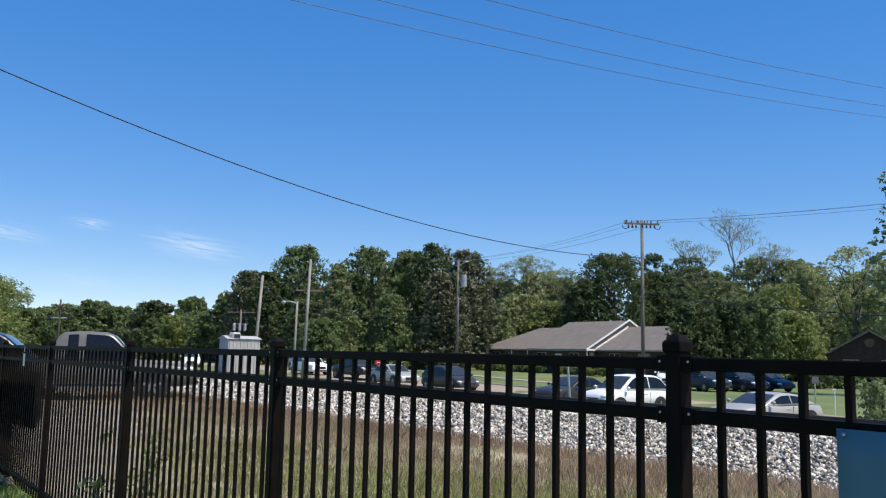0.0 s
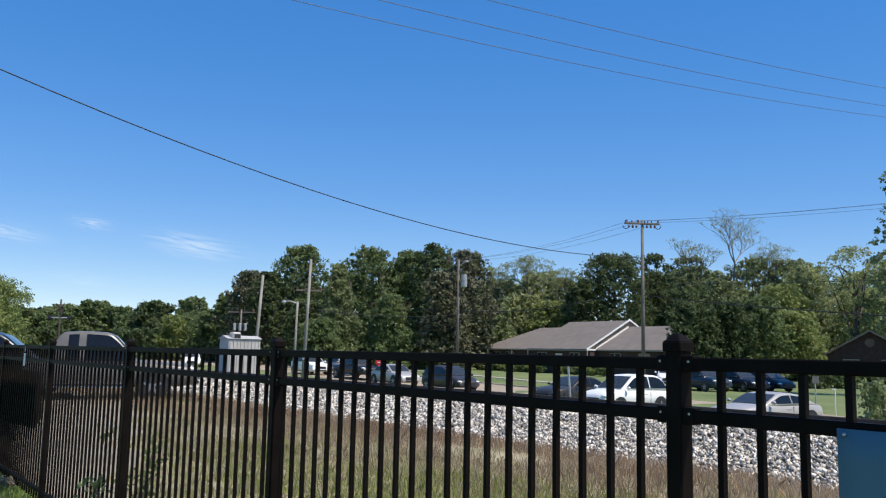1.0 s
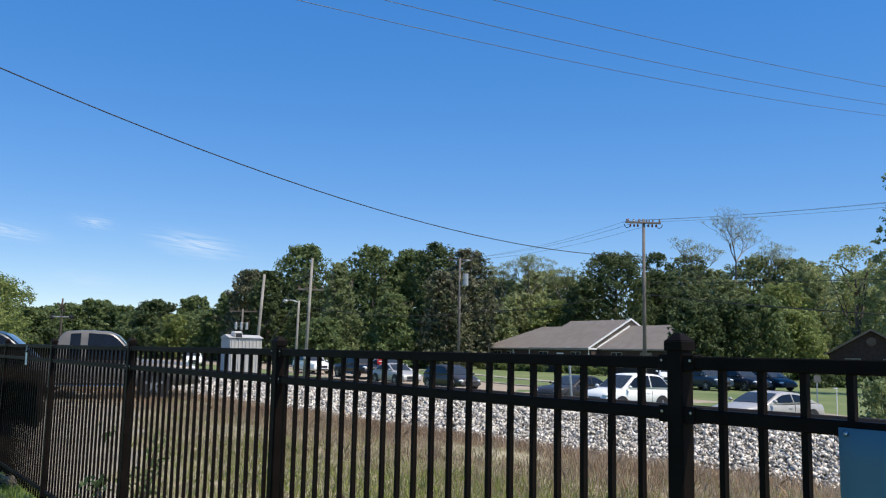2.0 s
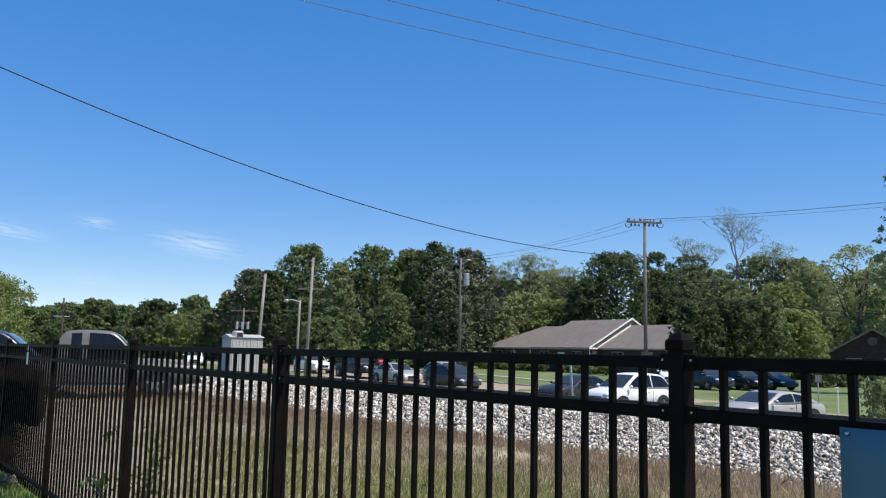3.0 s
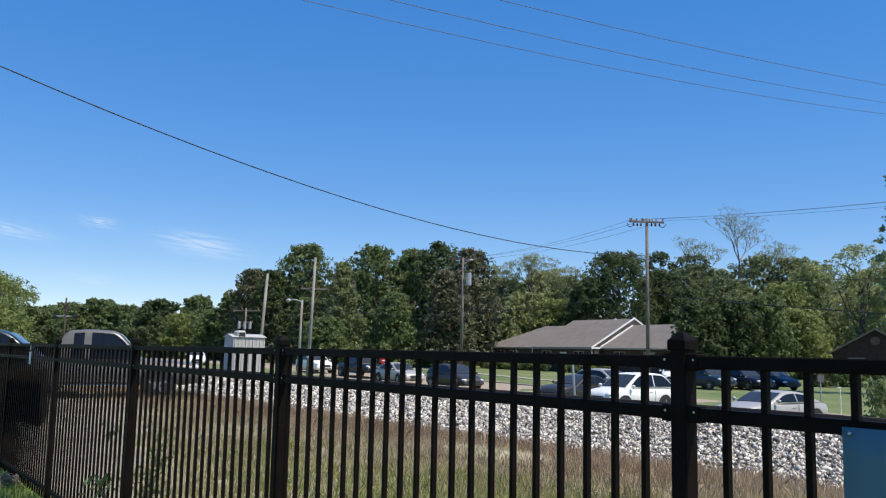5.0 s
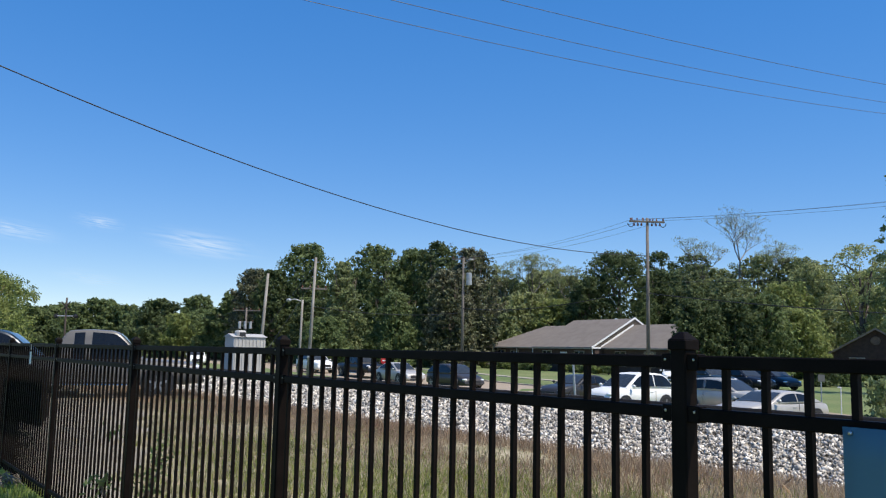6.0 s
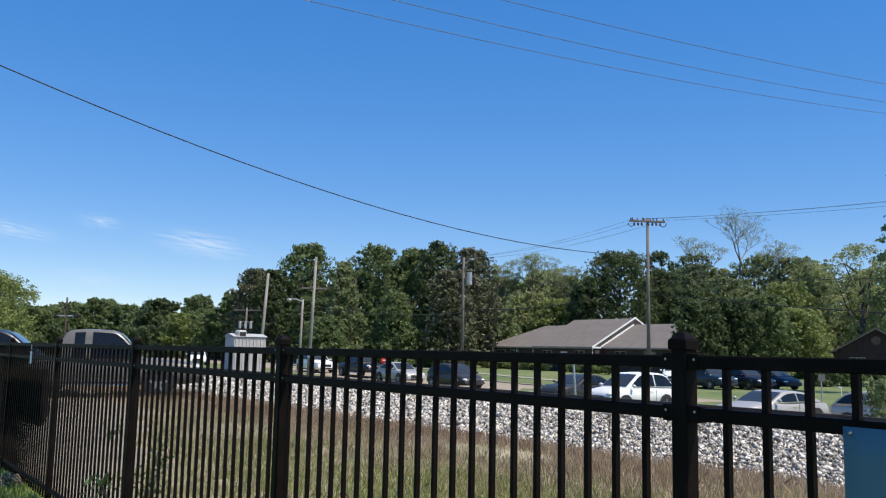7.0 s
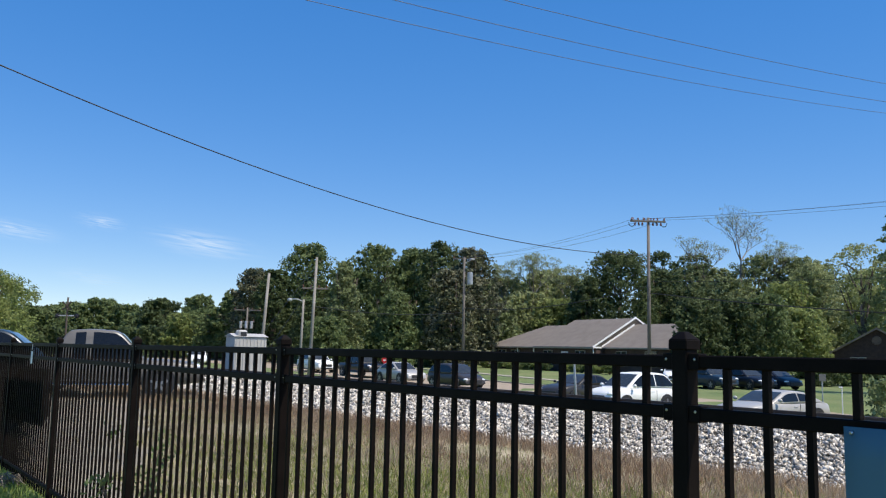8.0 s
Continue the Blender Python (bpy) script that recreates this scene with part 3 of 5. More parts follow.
def woods():
    dusk, pine = "dark glossy-leaved tree with brownish tints", "tall dark pine with an open crown"
    rows = [
        # x, y, top, half, crown_low, leaf, label, clumps, shape
        (-55.0, 100, 10.4, 7.0, 0.2, LEAF_LIGHT, YELLOW, 60, "round"),
        (-66.0, 122, 12.2, 7.0, 0.2, LEAF_MID, GREEN, 50, "round"),
        (-60.3, 128, 7.4, 4.2, 0.2, LEAF_MID, GREEN, 36, "round"),
        (-65.8, 150, 9.2, 5.2, 0.2, LEAF_MID, GREEN, 36, "round"),
        (-61.0, 152, 10.1, 5.2, 0.2, LEAF_MID, GREEN, 36, "round"),
        (-55.6, 150, 9.0, 4.8, 0.2, LEAF_MID, GREEN, 36, "round"),
        (-43.4, 130, 9.0, 4.0, 0.2, LEAF_DARK, DARKG, 38, "round"),
        (-48.5, 138, 7.2, 4.0, 0.2, LEAF_MID, GREEN, 34, "round"),
        (-43.0, 150, 10.9, 4.0, 0.2, LEAF_MID, GREEN, 36, "round"),
        (-36.8, 122, 6.4, 3.2, 0.2, LEAF_LIGHT, YELLOW, 32, "round"),
        (-31.4, 118, 6.9, 3.3, 0.2, LEAF_MID, GREEN, 34, "round"),
        (-28.4, 116, 9.4, 2.9, 0.2, LEAF_MID, GREEN, 34, "round"),
        (-24.2, 110, 12.0, 3.7, 0.2, LEAF_DUSK, "dense dark brown-green tree", 44, "round"),
        (-20.7, 104, 11.3, 3.0, 0.2, LEAF_DARK, DARKG, 40, "round"),
        (-17.3, 108, 15.2, 5.0, 0.4, LEAF_MID, GREEN, 52, "round"),
        (-11.0, 94, 11.4, 3.3, 0.3, LEAF_OLIVE, OLIVE, 46, "cone"),
        (-12.2, 90, 5.2, 2.9, 0.0, LEAF_MID, GREEN, 34, "round"),
        (-8.3, 110, 15.5, 4.8, 0.4, LEAF_MID, GREEN, 52, "round"),
        (-3.5, 112, 15.3, 4.4, 0.4, LEAF_MID, GREEN, 48, "round"),
        (-5.0, 94, 8.2, 4.4, -0.2, LEAF_MID, GREEN, 48, "cone"),
        (-0.2, 106, 15.5, 3.9, 0.3, LEAF_DARK, DARKG, 46, "round"),
        (3.4, 98, 13.7, 3.7, 0.2, LEAF_DUSK, dusk, 50, "round"),
        (1.0, 94, 10.8, 3.4, -0.2, LEAF_DUSK, dusk, 46, "round"),
        (-26.0, 124, 9.0, 4.6, 0.2, LEAF_DARK, DARKG, 34, "round"),
        (-19.5, 124, 12.0, 5.2, 0.2, LEAF_DARK, DARKG, 40, "round"),
        (-12.6, 122, 13.2, 5.2, 0.2, LEAF_MID, GREEN, 42, "round"),
        (-5.8, 124, 14.6, 5.4, 0.2, LEAF_MID, GREEN, 42, "round"),
        (1.2, 122, 13.8, 5.2, 0.2, LEAF_DARK, DARKG, 42, "round"),
        (-14.8, 100, 7.6, 3.6, 0.0, LEAF_DARK, DARKG, 38, "round"),
        (-38.5, 136, 7.6, 4.4, 0.2, LEAF_MID, GREEN, 34, "round"),
        (16.6, 136, 15.2, 4.6, 0.2, LEAF_PALE, YELLOW, 38, "round"),
        (6.8, 132, 13.2, 4.2, 0.2, LEAF_PALE, YELLOW, 36, "round"),
        (9.5, 126, 12.9, 3.8, 0.2, LEAF_PALE, YELLOW, 36, "round"),
        (14.3, 130, 14.2, 4.4, 0.2, LEAF_PALE, YELLOW, 38, "round"),
        (18.8, 126, 13.4, 4.2, 0.2, LEAF_PALE, YELLOW, 38, "round"),
        (11.6, 118, 10.2, 4.2, 0.2, LEAF_PALE, YELLOW, 40, "round"),
        (16.4, 116, 9.4, 4.6, 0.2, LEAF_LIGHT, YELLOW, 38, "round"),
        (7.6, 114, 8.5, 3.6, 0.2, LEAF_OLIVE, OLIVE, 34, "round"),
        (24.0, 114, 15.9, 6.3, 0.2, LEAF_DARK, DARKG, 60, "round"),
        (30.4, 118, 13.8, 4.6, 0.2, LEAF_DARK, DARKG, 44, "round"),
        (19.3, 112, 11.9, 3.7, 0.2, LEAF_DARK, DARKG, 38, "round"),
        (39.0, 150, 20.3, 4.2, 8.0, LEAF_DARK, pine, 34, "round"),
        (44.4, 150, 20.0, 4.4, 8.0, LEAF_DARK, pine, 34, "round"),
        (36.0, 134, 15.0, 4.8, 0.5, LEAF_OLIVE, OLIVE, 36, "round"),
        (43.6, 135, 15.8, 5.0, 0.5, LEAF_OLIVE, OLIVE, 38, "round"),
        (47.7, 128, 17.3, 5.6, 0.5, LEAF_OLIVE, OLIVE, 42, "round"),
        (52.8, 126, 16.9, 5.4, 0.5, LEAF_OLIVE, OLIVE, 42, "round"),
        (41.5, 122, 13.2, 5.2, 0.5, LEAF_OLIVE, OLIVE, 40, "round"),
        (38.8, 131, 16.2, 4.8, 0.5, LEAF_OLIVE, OLIVE, 36, "round"),
        (51.5, 117, 15.2, 5.0, 0.5, LEAF_OLIVE, OLIVE, 38, "round"),
        (56.0, 112, 13.8, 5.0, 0.5, LEAF_LIGHT, YELLOW, 36, "round"),
        (33.5, 112, 11.0, 4.6, 0.2, LEAF_DARK, DARKG, 40, "round"),
        (46.6, 106, 13.5, 4.4, 0.2, LEAF_PALE, YELLOW, 44, "round"),
        (40.9, 100, 10.9, 4.4, 0.0, LEAF_LIGHT, YELLOW, 42, "round"),
        (22.1, 74, 6.7, 2.6, -0.5, LEAF_DARK, DARKG, 44, "round"),
        (26.2, 76, 7.0, 2.8, -0.5, LEAF_DARK, DARKG, 44, "round"),
        (29.8, 78, 7.5, 3.0, -0.5, LEAF_MID, GREEN, 44, "round"),
        (34.2, 81, 6.5, 3.1, -0.5, LEAF_LIGHT, YELLOW, 44, "round"),
        (37.6, 88, 6.4, 2.9, -0.4, LEAF_LIGHT, YELLOW, 38, "round"),
        (48.6, 98, 15.2, 4.8, 2.0, LEAF_PALE, "open-crowned yellow-green tree in spring leaf", 42, "round"),
        (51.6, 94, 14.2, 4.2, 1.0, LEAF_PALE, YELLOW, 36, "round"),
        (53.3, 104, 10.9, 4.8, 0.2, LEAF_LIGHT, YELLOW, 40, "round"),
    ]
    for i, (x, y, top, half, low, leaf, label, clumps, shape) in enumerate(rows):
        loose = "open" in label
        tree(x, y, top, half, low, leaf, label, 100 + i, clumps=clumps, shape=shape, per=9 if loose else 19, size=0.148 * max(0.8, y / 105), sparse=0.8 if leaf is LEAF_OLIVE else 1.0, dense=not loose)
    bare_tree(44.5, 126, 23.6, 5, 0.56, 0.62, leaf=7, wide=1.55)
    bare_tree(40.2, 130, 19.8, 8, 0.58, 0.5, leaf=7, wide=1.3)
    bare_tree(49.8, 126, 19.2, 12, 0.58, 0.5, leaf=7, wide=1.4)
    bare_tree(13.4, 124, 15.9, 15, 0.5, 0.55, leaf=16)
    bare_tree(8.8, 124, 14.6, 16, 0.5, 0.55, leaf=16)
    bare_tree(18.3, 122, 14.2, 17, 0.5, 0.55, leaf=16)
    tree(32.2, 57, 15.7, 2.5, 3.0, LEAF_OLIVE, "tall narrow leafy tree at the road", 300, clumps=46, per=8, size=0.12, sparse=1.1, dense=False)
    rng = np.random.default_rng(9)
    n = 620
    x = rng.uniform(-140, 110, n)
    y = 172 + rng.uniform(-6, 10, n) - 0.05 * np.abs(x)
    c = np.stack([x, y, rng.uniform(-0.2, 9.0, n) * (0.8 + 0.2 * np.sin(x * 0.21) * np.sin(x * 0.083 + 1))], 1)
    tagged(soup("far_woods", leaves(rng, c, np.full(n, 2.8), 90, 0.62), 4, LEAF_MID), "distant band of green woodland", "woods", kind="stuff")
    n = 620
    x = rng.uniform(-80, 75, n)
    y = 132 + rng.uniform(-6, 6, n) - 0.10 * np.abs(x)
    c = np.stack([x, y, rng.uniform(-0.4, 3.6, n)], 1)
    tagged(soup("undergrowth", lobed(rng, c, rng.uniform(1.2, 2.0, n), 5, 26, 0.26), 4, LEAF_DARK), "dark leafy undergrowth below the trees", "undergrowth", kind="stuff")


woods()


# ---- vehicles ----
def paint(name, color, metal=0.0):
    return material(name, color, rough=0.34, metal=metal, vary=0.06, scale=1.5, fine=60, bump=0.0, coat=0.06, spec=0.4)


GLASS = material("tinted car glass", (0.010, 0.011, 0.012), rough=0.08, vary=0.1, bump=0, spec=0.4)
# Lighter base than the side glass: reflected sky put into the colour.
WINDSCREEN = material("windscreen glass lightened as sky reflection", (0.035, 0.038, 0.038), rough=0.07, vary=0.15, bump=0, spec=0.45)
RUBBER = material("black tyre rubber", (0.018, 0.018, 0.018), rough=0.85, vary=0.2)
ALLOY = material("silver alloy", (0.30, 0.30, 0.305), rough=0.4, metal=0.8, vary=0.1)
TRIM = material("black plastic trim", (0.02, 0.02, 0.022), rough=0.55, vary=0.2)
LAMP = material("clear headlamp lens", (0.75, 0.77, 0.8), rough=0.12, vary=0.05, bump=0, coat=0.6)
REDLAMP = material("red tail lamp lens", (0.45, 0.02, 0.02), rough=0.15, vary=0.05, bump=0)
CHROME = material("chrome", (0.75, 0.75, 0.76), rough=0.12, metal=1.0, vary=0.05, bump=0)
PLATE = material("pale plate", (0.7, 0.7, 0.68), rough=0.5)
WHITE_PAINT, SILVER, GREY = paint("white car paint", (0.8, 0.79, 0.76)), paint("silver car paint", (0.43, 0.41, 0.38), 0.2), paint("dark grey car paint", (0.034, 0.032, 0.030))
TRUCKGREY, NAVY, BLACKCAR = paint("grey truck paint", (0.14, 0.132, 0.122)), paint("dark blue car paint", (0.012, 0.013, 0.020)), paint("black car paint", (0.012, 0.012, 0.014))
BLUE, MAROON, SLATE = paint("blue car paint", (0.018, 0.034, 0.052)), paint("maroon car paint", (0.045, 0.011, 0.012)), paint("slate blue car paint", (0.045, 0.040, 0.037))

# lower body: (place along the length, height of the top); cabin: windscreen foot, roof front, roof rear, rear window foot, with heights as shares
STYLES = {
    "sedan": dict(top=[(-.5, .60), (-.485, .90), (-.36, .98), (-.30, .97), (.0, .95), (.16, .95), (.30, .91), (.43, .82), (.485, .68), (.5, .52)], cab=(.22, .03, -.20, -.41), low=.20),
    "suv": dict(top=[(-.5, .62), (-.49, 1.02), (-.40, 1.04), (.0, 1.06), (.20, 1.03), (.32, 1.0), (.42, .93), (.47, .84), (.49, .72), (.5, .55)], cab=(.27, .05, -.33, -.475), low=.24),
    "hatch": dict(top=[(-.5, .60), (-.485, .95), (-.40, .97), (.0, .93), (.24, .95), (.34, .88), (.44, .74), (.49, .60), (.5, .48)], cab=(.30, .06, -.34, -.475), low=.22),
    "pickup": dict(top=[(-.5, .70), (-.495, 1.06), (-.46, 1.07), (-.16, 1.07), (-.1, 1.06), (.18, 1.05), (.24, 1.08), (.36, 1.05), (.47, .98), (.495, .80), (.5, .6)], cab=(.235, .11, -.12, -.165), low=.38),
}


def vehicle(name, place, heading, style, L, W, H, body_mat, label, category="car", wheel_r=0.33, group=""):
    st = STYLES[style]
    h = Vector(heading).normalized()
    root = base(name, along(h, place), label, category, group)
    w0, low = W / 2, st["low"]
    xs = [p[0] for p in st["top"]]
    zs = [p[1] for p in st["top"]]
    stations = sorted(set([-.5, -.49, -.47, -.42, -.36, -.3, -.22, -.12, 0, .1, .18, .24, .3, .36, .42, .46, .485, .5]))
    bm, rings = bmesh.new(), []
    for x in stations:
        z1 = float(np.interp(x, xs, zs))
        e = abs(x) / .5
        w = w0 * (1 - 0.16 * e ** 6 - 0.03 * e ** 2)
        zb = low + 0.10 * max(0, e - .8) * 5 * .6
        zm = zb + (z1 - zb) * 0.55
        half = [(0.80 * w, zb), (0.97 * w, zb + 0.07), (w, zm), (0.975 * w, z1 - 0.10), (0.90 * w, z1 - 0.03), (0.70 * w, z1), (0.3 * w, z1 + 0.018)]
        rings.append([bm.verts.new((x * L, y, z)) for y, z in half] + [bm.verts.new((x * L, -y, z)) for y, z in reversed(half)])
    k = len(rings[0])
    for r0, r1 in zip(rings, rings[1:]):
        for i in range(k):
            bm.faces.new((r0[i], r0[(i + 1) % k], r1[(i + 1) % k], r1[i]))
    bm.faces.new(rings[0]), bm.faces.new(rings[-1])
    body = part("body", bm, body_mat, root, flat=False)
    # cabin: a rounded shell from windscreen foot to rear window foot; the glass follows its surface
    f0, f1, r1, r0 = [q * L for q in st["cab"]]
    belt = lambda x: float(np.interp(x / L, xs, zs)) - 0.03
    zf, zr = belt(f0), belt(r0)
    xx = np.linspace(r0, f0, 61)
    zz = np.interp(xx, [r0, r1, r1 * .5 + f1 * .5, f1, f0], [zr, H - 0.05, H, H - 0.04, zf])
    pad = np.concatenate([2 * zz[0] - zz[4:0:-1], zz, 2 * zz[-1] - zz[-2:-6:-1]])
    zz = np.convolve(pad, np.ones(9) / 9, "valid")
    top_at = lambda x: float(np.interp(x, xx, zz))
    ends = lambda x: 1 - 0.07 * abs(2 * (x - (f0 + r0) / 2) / (f0 - r0)) ** 3
    wb, wt = 0.94 * w0, 0.73 * w0

    def flank(x, z, s):
        v = min(max((z - belt(x)) / (H - belt(x)), 0), 1)
        return Vector((x, s * (wb + (wt - wb) * v ** 1.15) * ends(x), z))

    bm, rings = bmesh.new(), []
    for x in np.linspace(r0, f0, 25):
        z0, z1 = belt(x) - 0.02, max(top_at(x), belt(x) - 0.01)
        side = [flank(x, z0 + (z1 - 0.035 - z0) * k / 4, 1) for k in range(5)]
        e = side[-1]
        side += [Vector((x, e.y * 0.955, z1 - 0.010)), Vector((x, e.y * 0.80, z1)), Vector((x, e.y * 0.35, z1 + 0.012))]
        rings.append([bm.verts.new(p) for p in side] + [bm.verts.new((p.x, -p.y, p.z)) for p in reversed(side)])
    k = len(rings[0])
    for q0, q1 in zip(rings, rings[1:]):
        for i in range(k):
            bm.faces.new((q0[i], q0[(i + 1) % k], q1[(i + 1) % k], q1[i]))
    bm.faces.new(rings[0]), bm.faces.new(rings[-1])
    part("cabin", bm, body_mat, root, flat=False)

    def glass(name, rows, lift, mat):
        """A pane laid over rows of places on the shell."""
        bm = bmesh.new()
        grid = [[bm.verts.new(p + lift) for p in row] for row in rows]
        low = [[bm.verts.new(p - lift) for p in row] for row in rows]
        for g in (grid, low):
            for g0, g1 in zip(g, g[1:]):
                for i in range(len(g0) - 1):
                    bm.faces.new((g0[i], g0[i + 1], g1[i + 1], g1[i]))
        return part(name, bm, mat, root, flat=False)

    def over(x, y):
        e = flank(x, max(top_at(x), belt(x)) - 0.035, 1).y
        return Vector((x, e * y, top_at(x) + 0.012 * (1 - abs(y))))

    ys = np.linspace(-0.88, 0.88, 7)
    glass("windscreen", [[over(x, y) for y in ys] for x in np.linspace(f1 + 0.06, f0 - 0.10, 7)], Vector((0.010, 0, 0.016)), WINDSCREEN)
    glass("rear_window", [[over(x, y) for y in ys * 0.92] for x in np.linspace(r0 + 0.03 + 0.1 * (r1 - r0), r1 - 0.04, 6)], Vector((-0.016, 0, 0.010)), GLASS)
    mid = (f1 + r1) / 2 - 0.01 * L
    post = 0.10 if style == "pickup" else 0.035
    for s in (-1, 1):
        for x0, x1 in ((r1 + 0.28 if style == "pickup" else r0, mid - post), (mid + post, f0)):
            cols = [x for x in np.linspace(x0, x1, 25) if top_at(x) - 0.085 > belt(x) + 0.10]
            rows = [[flank(x, belt(x) + 0.055, s), flank(x, (belt(x) + top_at(x)) / 2 - 0.02, s), flank(x, top_at(x) - 0.085, s)] for x in cols]
            glass("side_window", rows, Vector((0, s * 0.012, 0.004)), GLASS)
        part("mirror", ball(0.10, f0 - 0.28, s * (w0 + 0.08), zf + 0.12, sx=0.7, sy=1.1, sz=0.75), body_mat, root, flat=False)
        zt = float(np.interp(.46, xs, zs))
        part("headlight", ball(0.12, .458 * L, s * w0 * .70, zt - 0.09, sx=1.3, sy=1.5, sz=0.62, cuts=2), LAMP, root, "clear headlamp", flat=False)
        zt = float(np.interp(-.47, xs, zs))
        part("tail_light", box(0.10, 0.30, 0.16, -.478 * L, s * w0 * .60, zt - 0.14), REDLAMP, root, "red tail lamp", bevel=0.03)
        part("door_seam", box(0.012, 0.012, 0.55, mid, s * (w0 * 0.992), low + 0.42), TRIM, root)
        part("door_handle", box(0.18, 0.03, 0.03, mid + 0.25, s * (w0 * 0.99), zf - 0.12), body_mat, root, bevel=0.008)
        part("sill", box(L * .44, 0.06, 0.09, 0, s * w0 * .93, low + 0.02), TRIM, root, bevel=0.02)
    if style == "pickup":
        for s in (-1, 1):
            part("side_step", box(L * .36, 0.14, 0.05, 0.02 * L, s * (w0 + 0.02), low - 0.02), CHROME, root, "bright metal side step", bevel=0.015)
    part("grille", box(0.06, W * .5, 0.20, .5 * L, 0, float(np.interp(.49, xs, zs)) - 0.12), TRIM, root, bevel=0.02)
    part("lower_grille", box(0.06, W * .55, 0.12, .5 * L, 0, low + 0.12), TRIM, root, bevel=0.02)
    part("bumper", box(0.16, W * .80, 0.16, -.486 * L, 0, low + 0.16), body_mat if style != "pickup" else CHROME, root, bevel=0.05)
    part("number_plate", box(0.02, 0.30, 0.14, -.507 * L, 0, low + 0.34), PLATE, root)
    # wheels
    wheels = []
    tread = wheel_r * 0.62
    for x in (.295 * L, -.30 * L):
        for s in (-1, 1):
            arch = bmesh.new()
            bmesh.ops.create_cone(arch, cap_ends=True, segments=24, radius1=wheel_r * 1.17, radius2=wheel_r * 1.17, depth=0.05,
                                  matrix=Matrix.Translation((x, s * (w0 - 0.005), wheel_r + 0.03)) @ Matrix.Rotation(radians(90), 4, "X"))
            part("wheel_arch", arch, TRIM, root, "dark wheel arch")
            wh = new("wheel")
            wh.parent = root
            wh.location = (x, s * (w0 - tread / 2 + 0.035), wheel_r)
            bm = bmesh.new()
            turn = Matrix.Rotation(radians(90), 4, "X")
            bmesh.ops.create_cone(bm, cap_ends=True, segments=24, radius1=wheel_r, radius2=wheel_r, depth=tread, matrix=turn)
            part("tyre", bm, RUBBER, wh, bevel=0.03)
            bm = bmesh.new()
            bmesh.ops.create_cone(bm, cap_ends=True, segments=20, radius1=wheel_r * .22, radius2=wheel_r * .22, depth=tread + 0.03, matrix=turn)
            dish = bmesh.new()
            bmesh.ops.create_cone(dish, cap_ends=True, segments=20, radius1=wheel_r * .66, radius2=wheel_r * .66, depth=tread + 0.006, matrix=turn)
            part("wheel_dish", dish, TRIM, wh)
            for i in range(5):
                a = 2 * math.pi * i / 5
                box(0.07, tread + 0.02, wheel_r * .60, math.sin(a) * wheel_r * .36, 0, math.cos(a) * wheel_r * .36, bm, Matrix.Rotation(a, 4, "Y"))
            part("rim", bm, ALLOY, wh, "spoked alloy rim")
            wheels.append(wh)
    return root, wheels


def parked(x, y, heading, style, L, W, H, mat, label, name="car", **k):
    return vehicle(name, (x, y, float(land(x, y)) + (0.02 if y < 80 else 0.02)), heading, style, L, W, H, mat, label, **k)


NOSE, NEAR = Vector((-0.75, -0.66, 0)), -ROW_T
BY_TRACK = "cars standing by the track"
parked(8.25, 37.0, (-0.83, -0.56, 0), "suv", 4.1, 1.77, 1.66, WHITE_PAINT, "white compact sport utility car standing beside the track", "suv", group=BY_TRACK)
parked(11.95, 31.0, (-0.86, -0.51, 0), "sedan", 4.7, 1.78, 1.35, SILVER, "silver four-door sedan standing beside the track", group=BY_TRACK)
parked(7.1, 44.0, NOSE, "sedan", 4.6, 1.8, 1.42, GREY, "dark grey low sedan standing beside the track", group=BY_TRACK)
parked(0.95, 54.0, NEAR, "hatch", 4.4, 1.8, 1.52, SLATE, "dark slate-blue hatchback waiting with its headlamps facing us", group=BY_TRACK)
parked(-2.9, 61.6, NEAR, "sedan", 4.7, 1.8, 1.46, SILVER, "silver sedan waiting behind a dark hatchback", group=BY_TRACK)
parked(-6.3, 68.5, NEAR, "pickup", 5.4, 1.95, 1.8, BLACKCAR, "black pickup truck waiting in the queue", "pickup_truck", wheel_r=0.38, group=BY_TRACK)
parked(-10.9, 74.5, NEAR, "suv", 4.6, 1.85, 1.7, WHITE_PAINT, "white sport utility car at the end of the queue", "suv", group=BY_TRACK)
parked(-24.2, 85.0, (0.3, -0.95, 0), "sedan", 4.5, 1.8, 1.45, WHITE_PAINT, "white sedan far off beside a signal hut")
LOT = "cars parked on the lawn"
parked(19.4, 62.0, (0.38, -0.925, 0), "suv", 4.6, 1.85, 1.7, BLUE, "dark blue sport utility car parked on the lawn", "suv", group=LOT)
parked(22.3, 62.5, (0.38, -0.925, 0), "sedan", 4.6, 1.8, 1.5, NAVY, "navy sedan parked on the lawn", group=LOT)
parked(23.9, 66.4, (0.38, -0.925, 0), "hatch", 4.4, 1.8, 1.6, MAROON, "maroon hatchback parked among dark cars", group=LOT)
parked(24.5, 63.2, (0.38, -0.925, 0), "hatch", 4.4, 1.8, 1.55, NAVY, "navy hatchback parked on the lawn", group=LOT)
parked(18.1, 66.0, (-0.27, -0.96, 0), "suv", 4.5, 1.85, 1.75, WHITE_PAINT, "white sport utility car parked on the lawn", "suv", group=LOT)
parked(-10.12, 25.0, (0.955, 0.295, 0), "pickup", 6.2, 1.95, 1.92, TRUCKGREY, "grey double-cab pickup truck parked inside the fence", "pickup_truck", wheel_r=0.40)
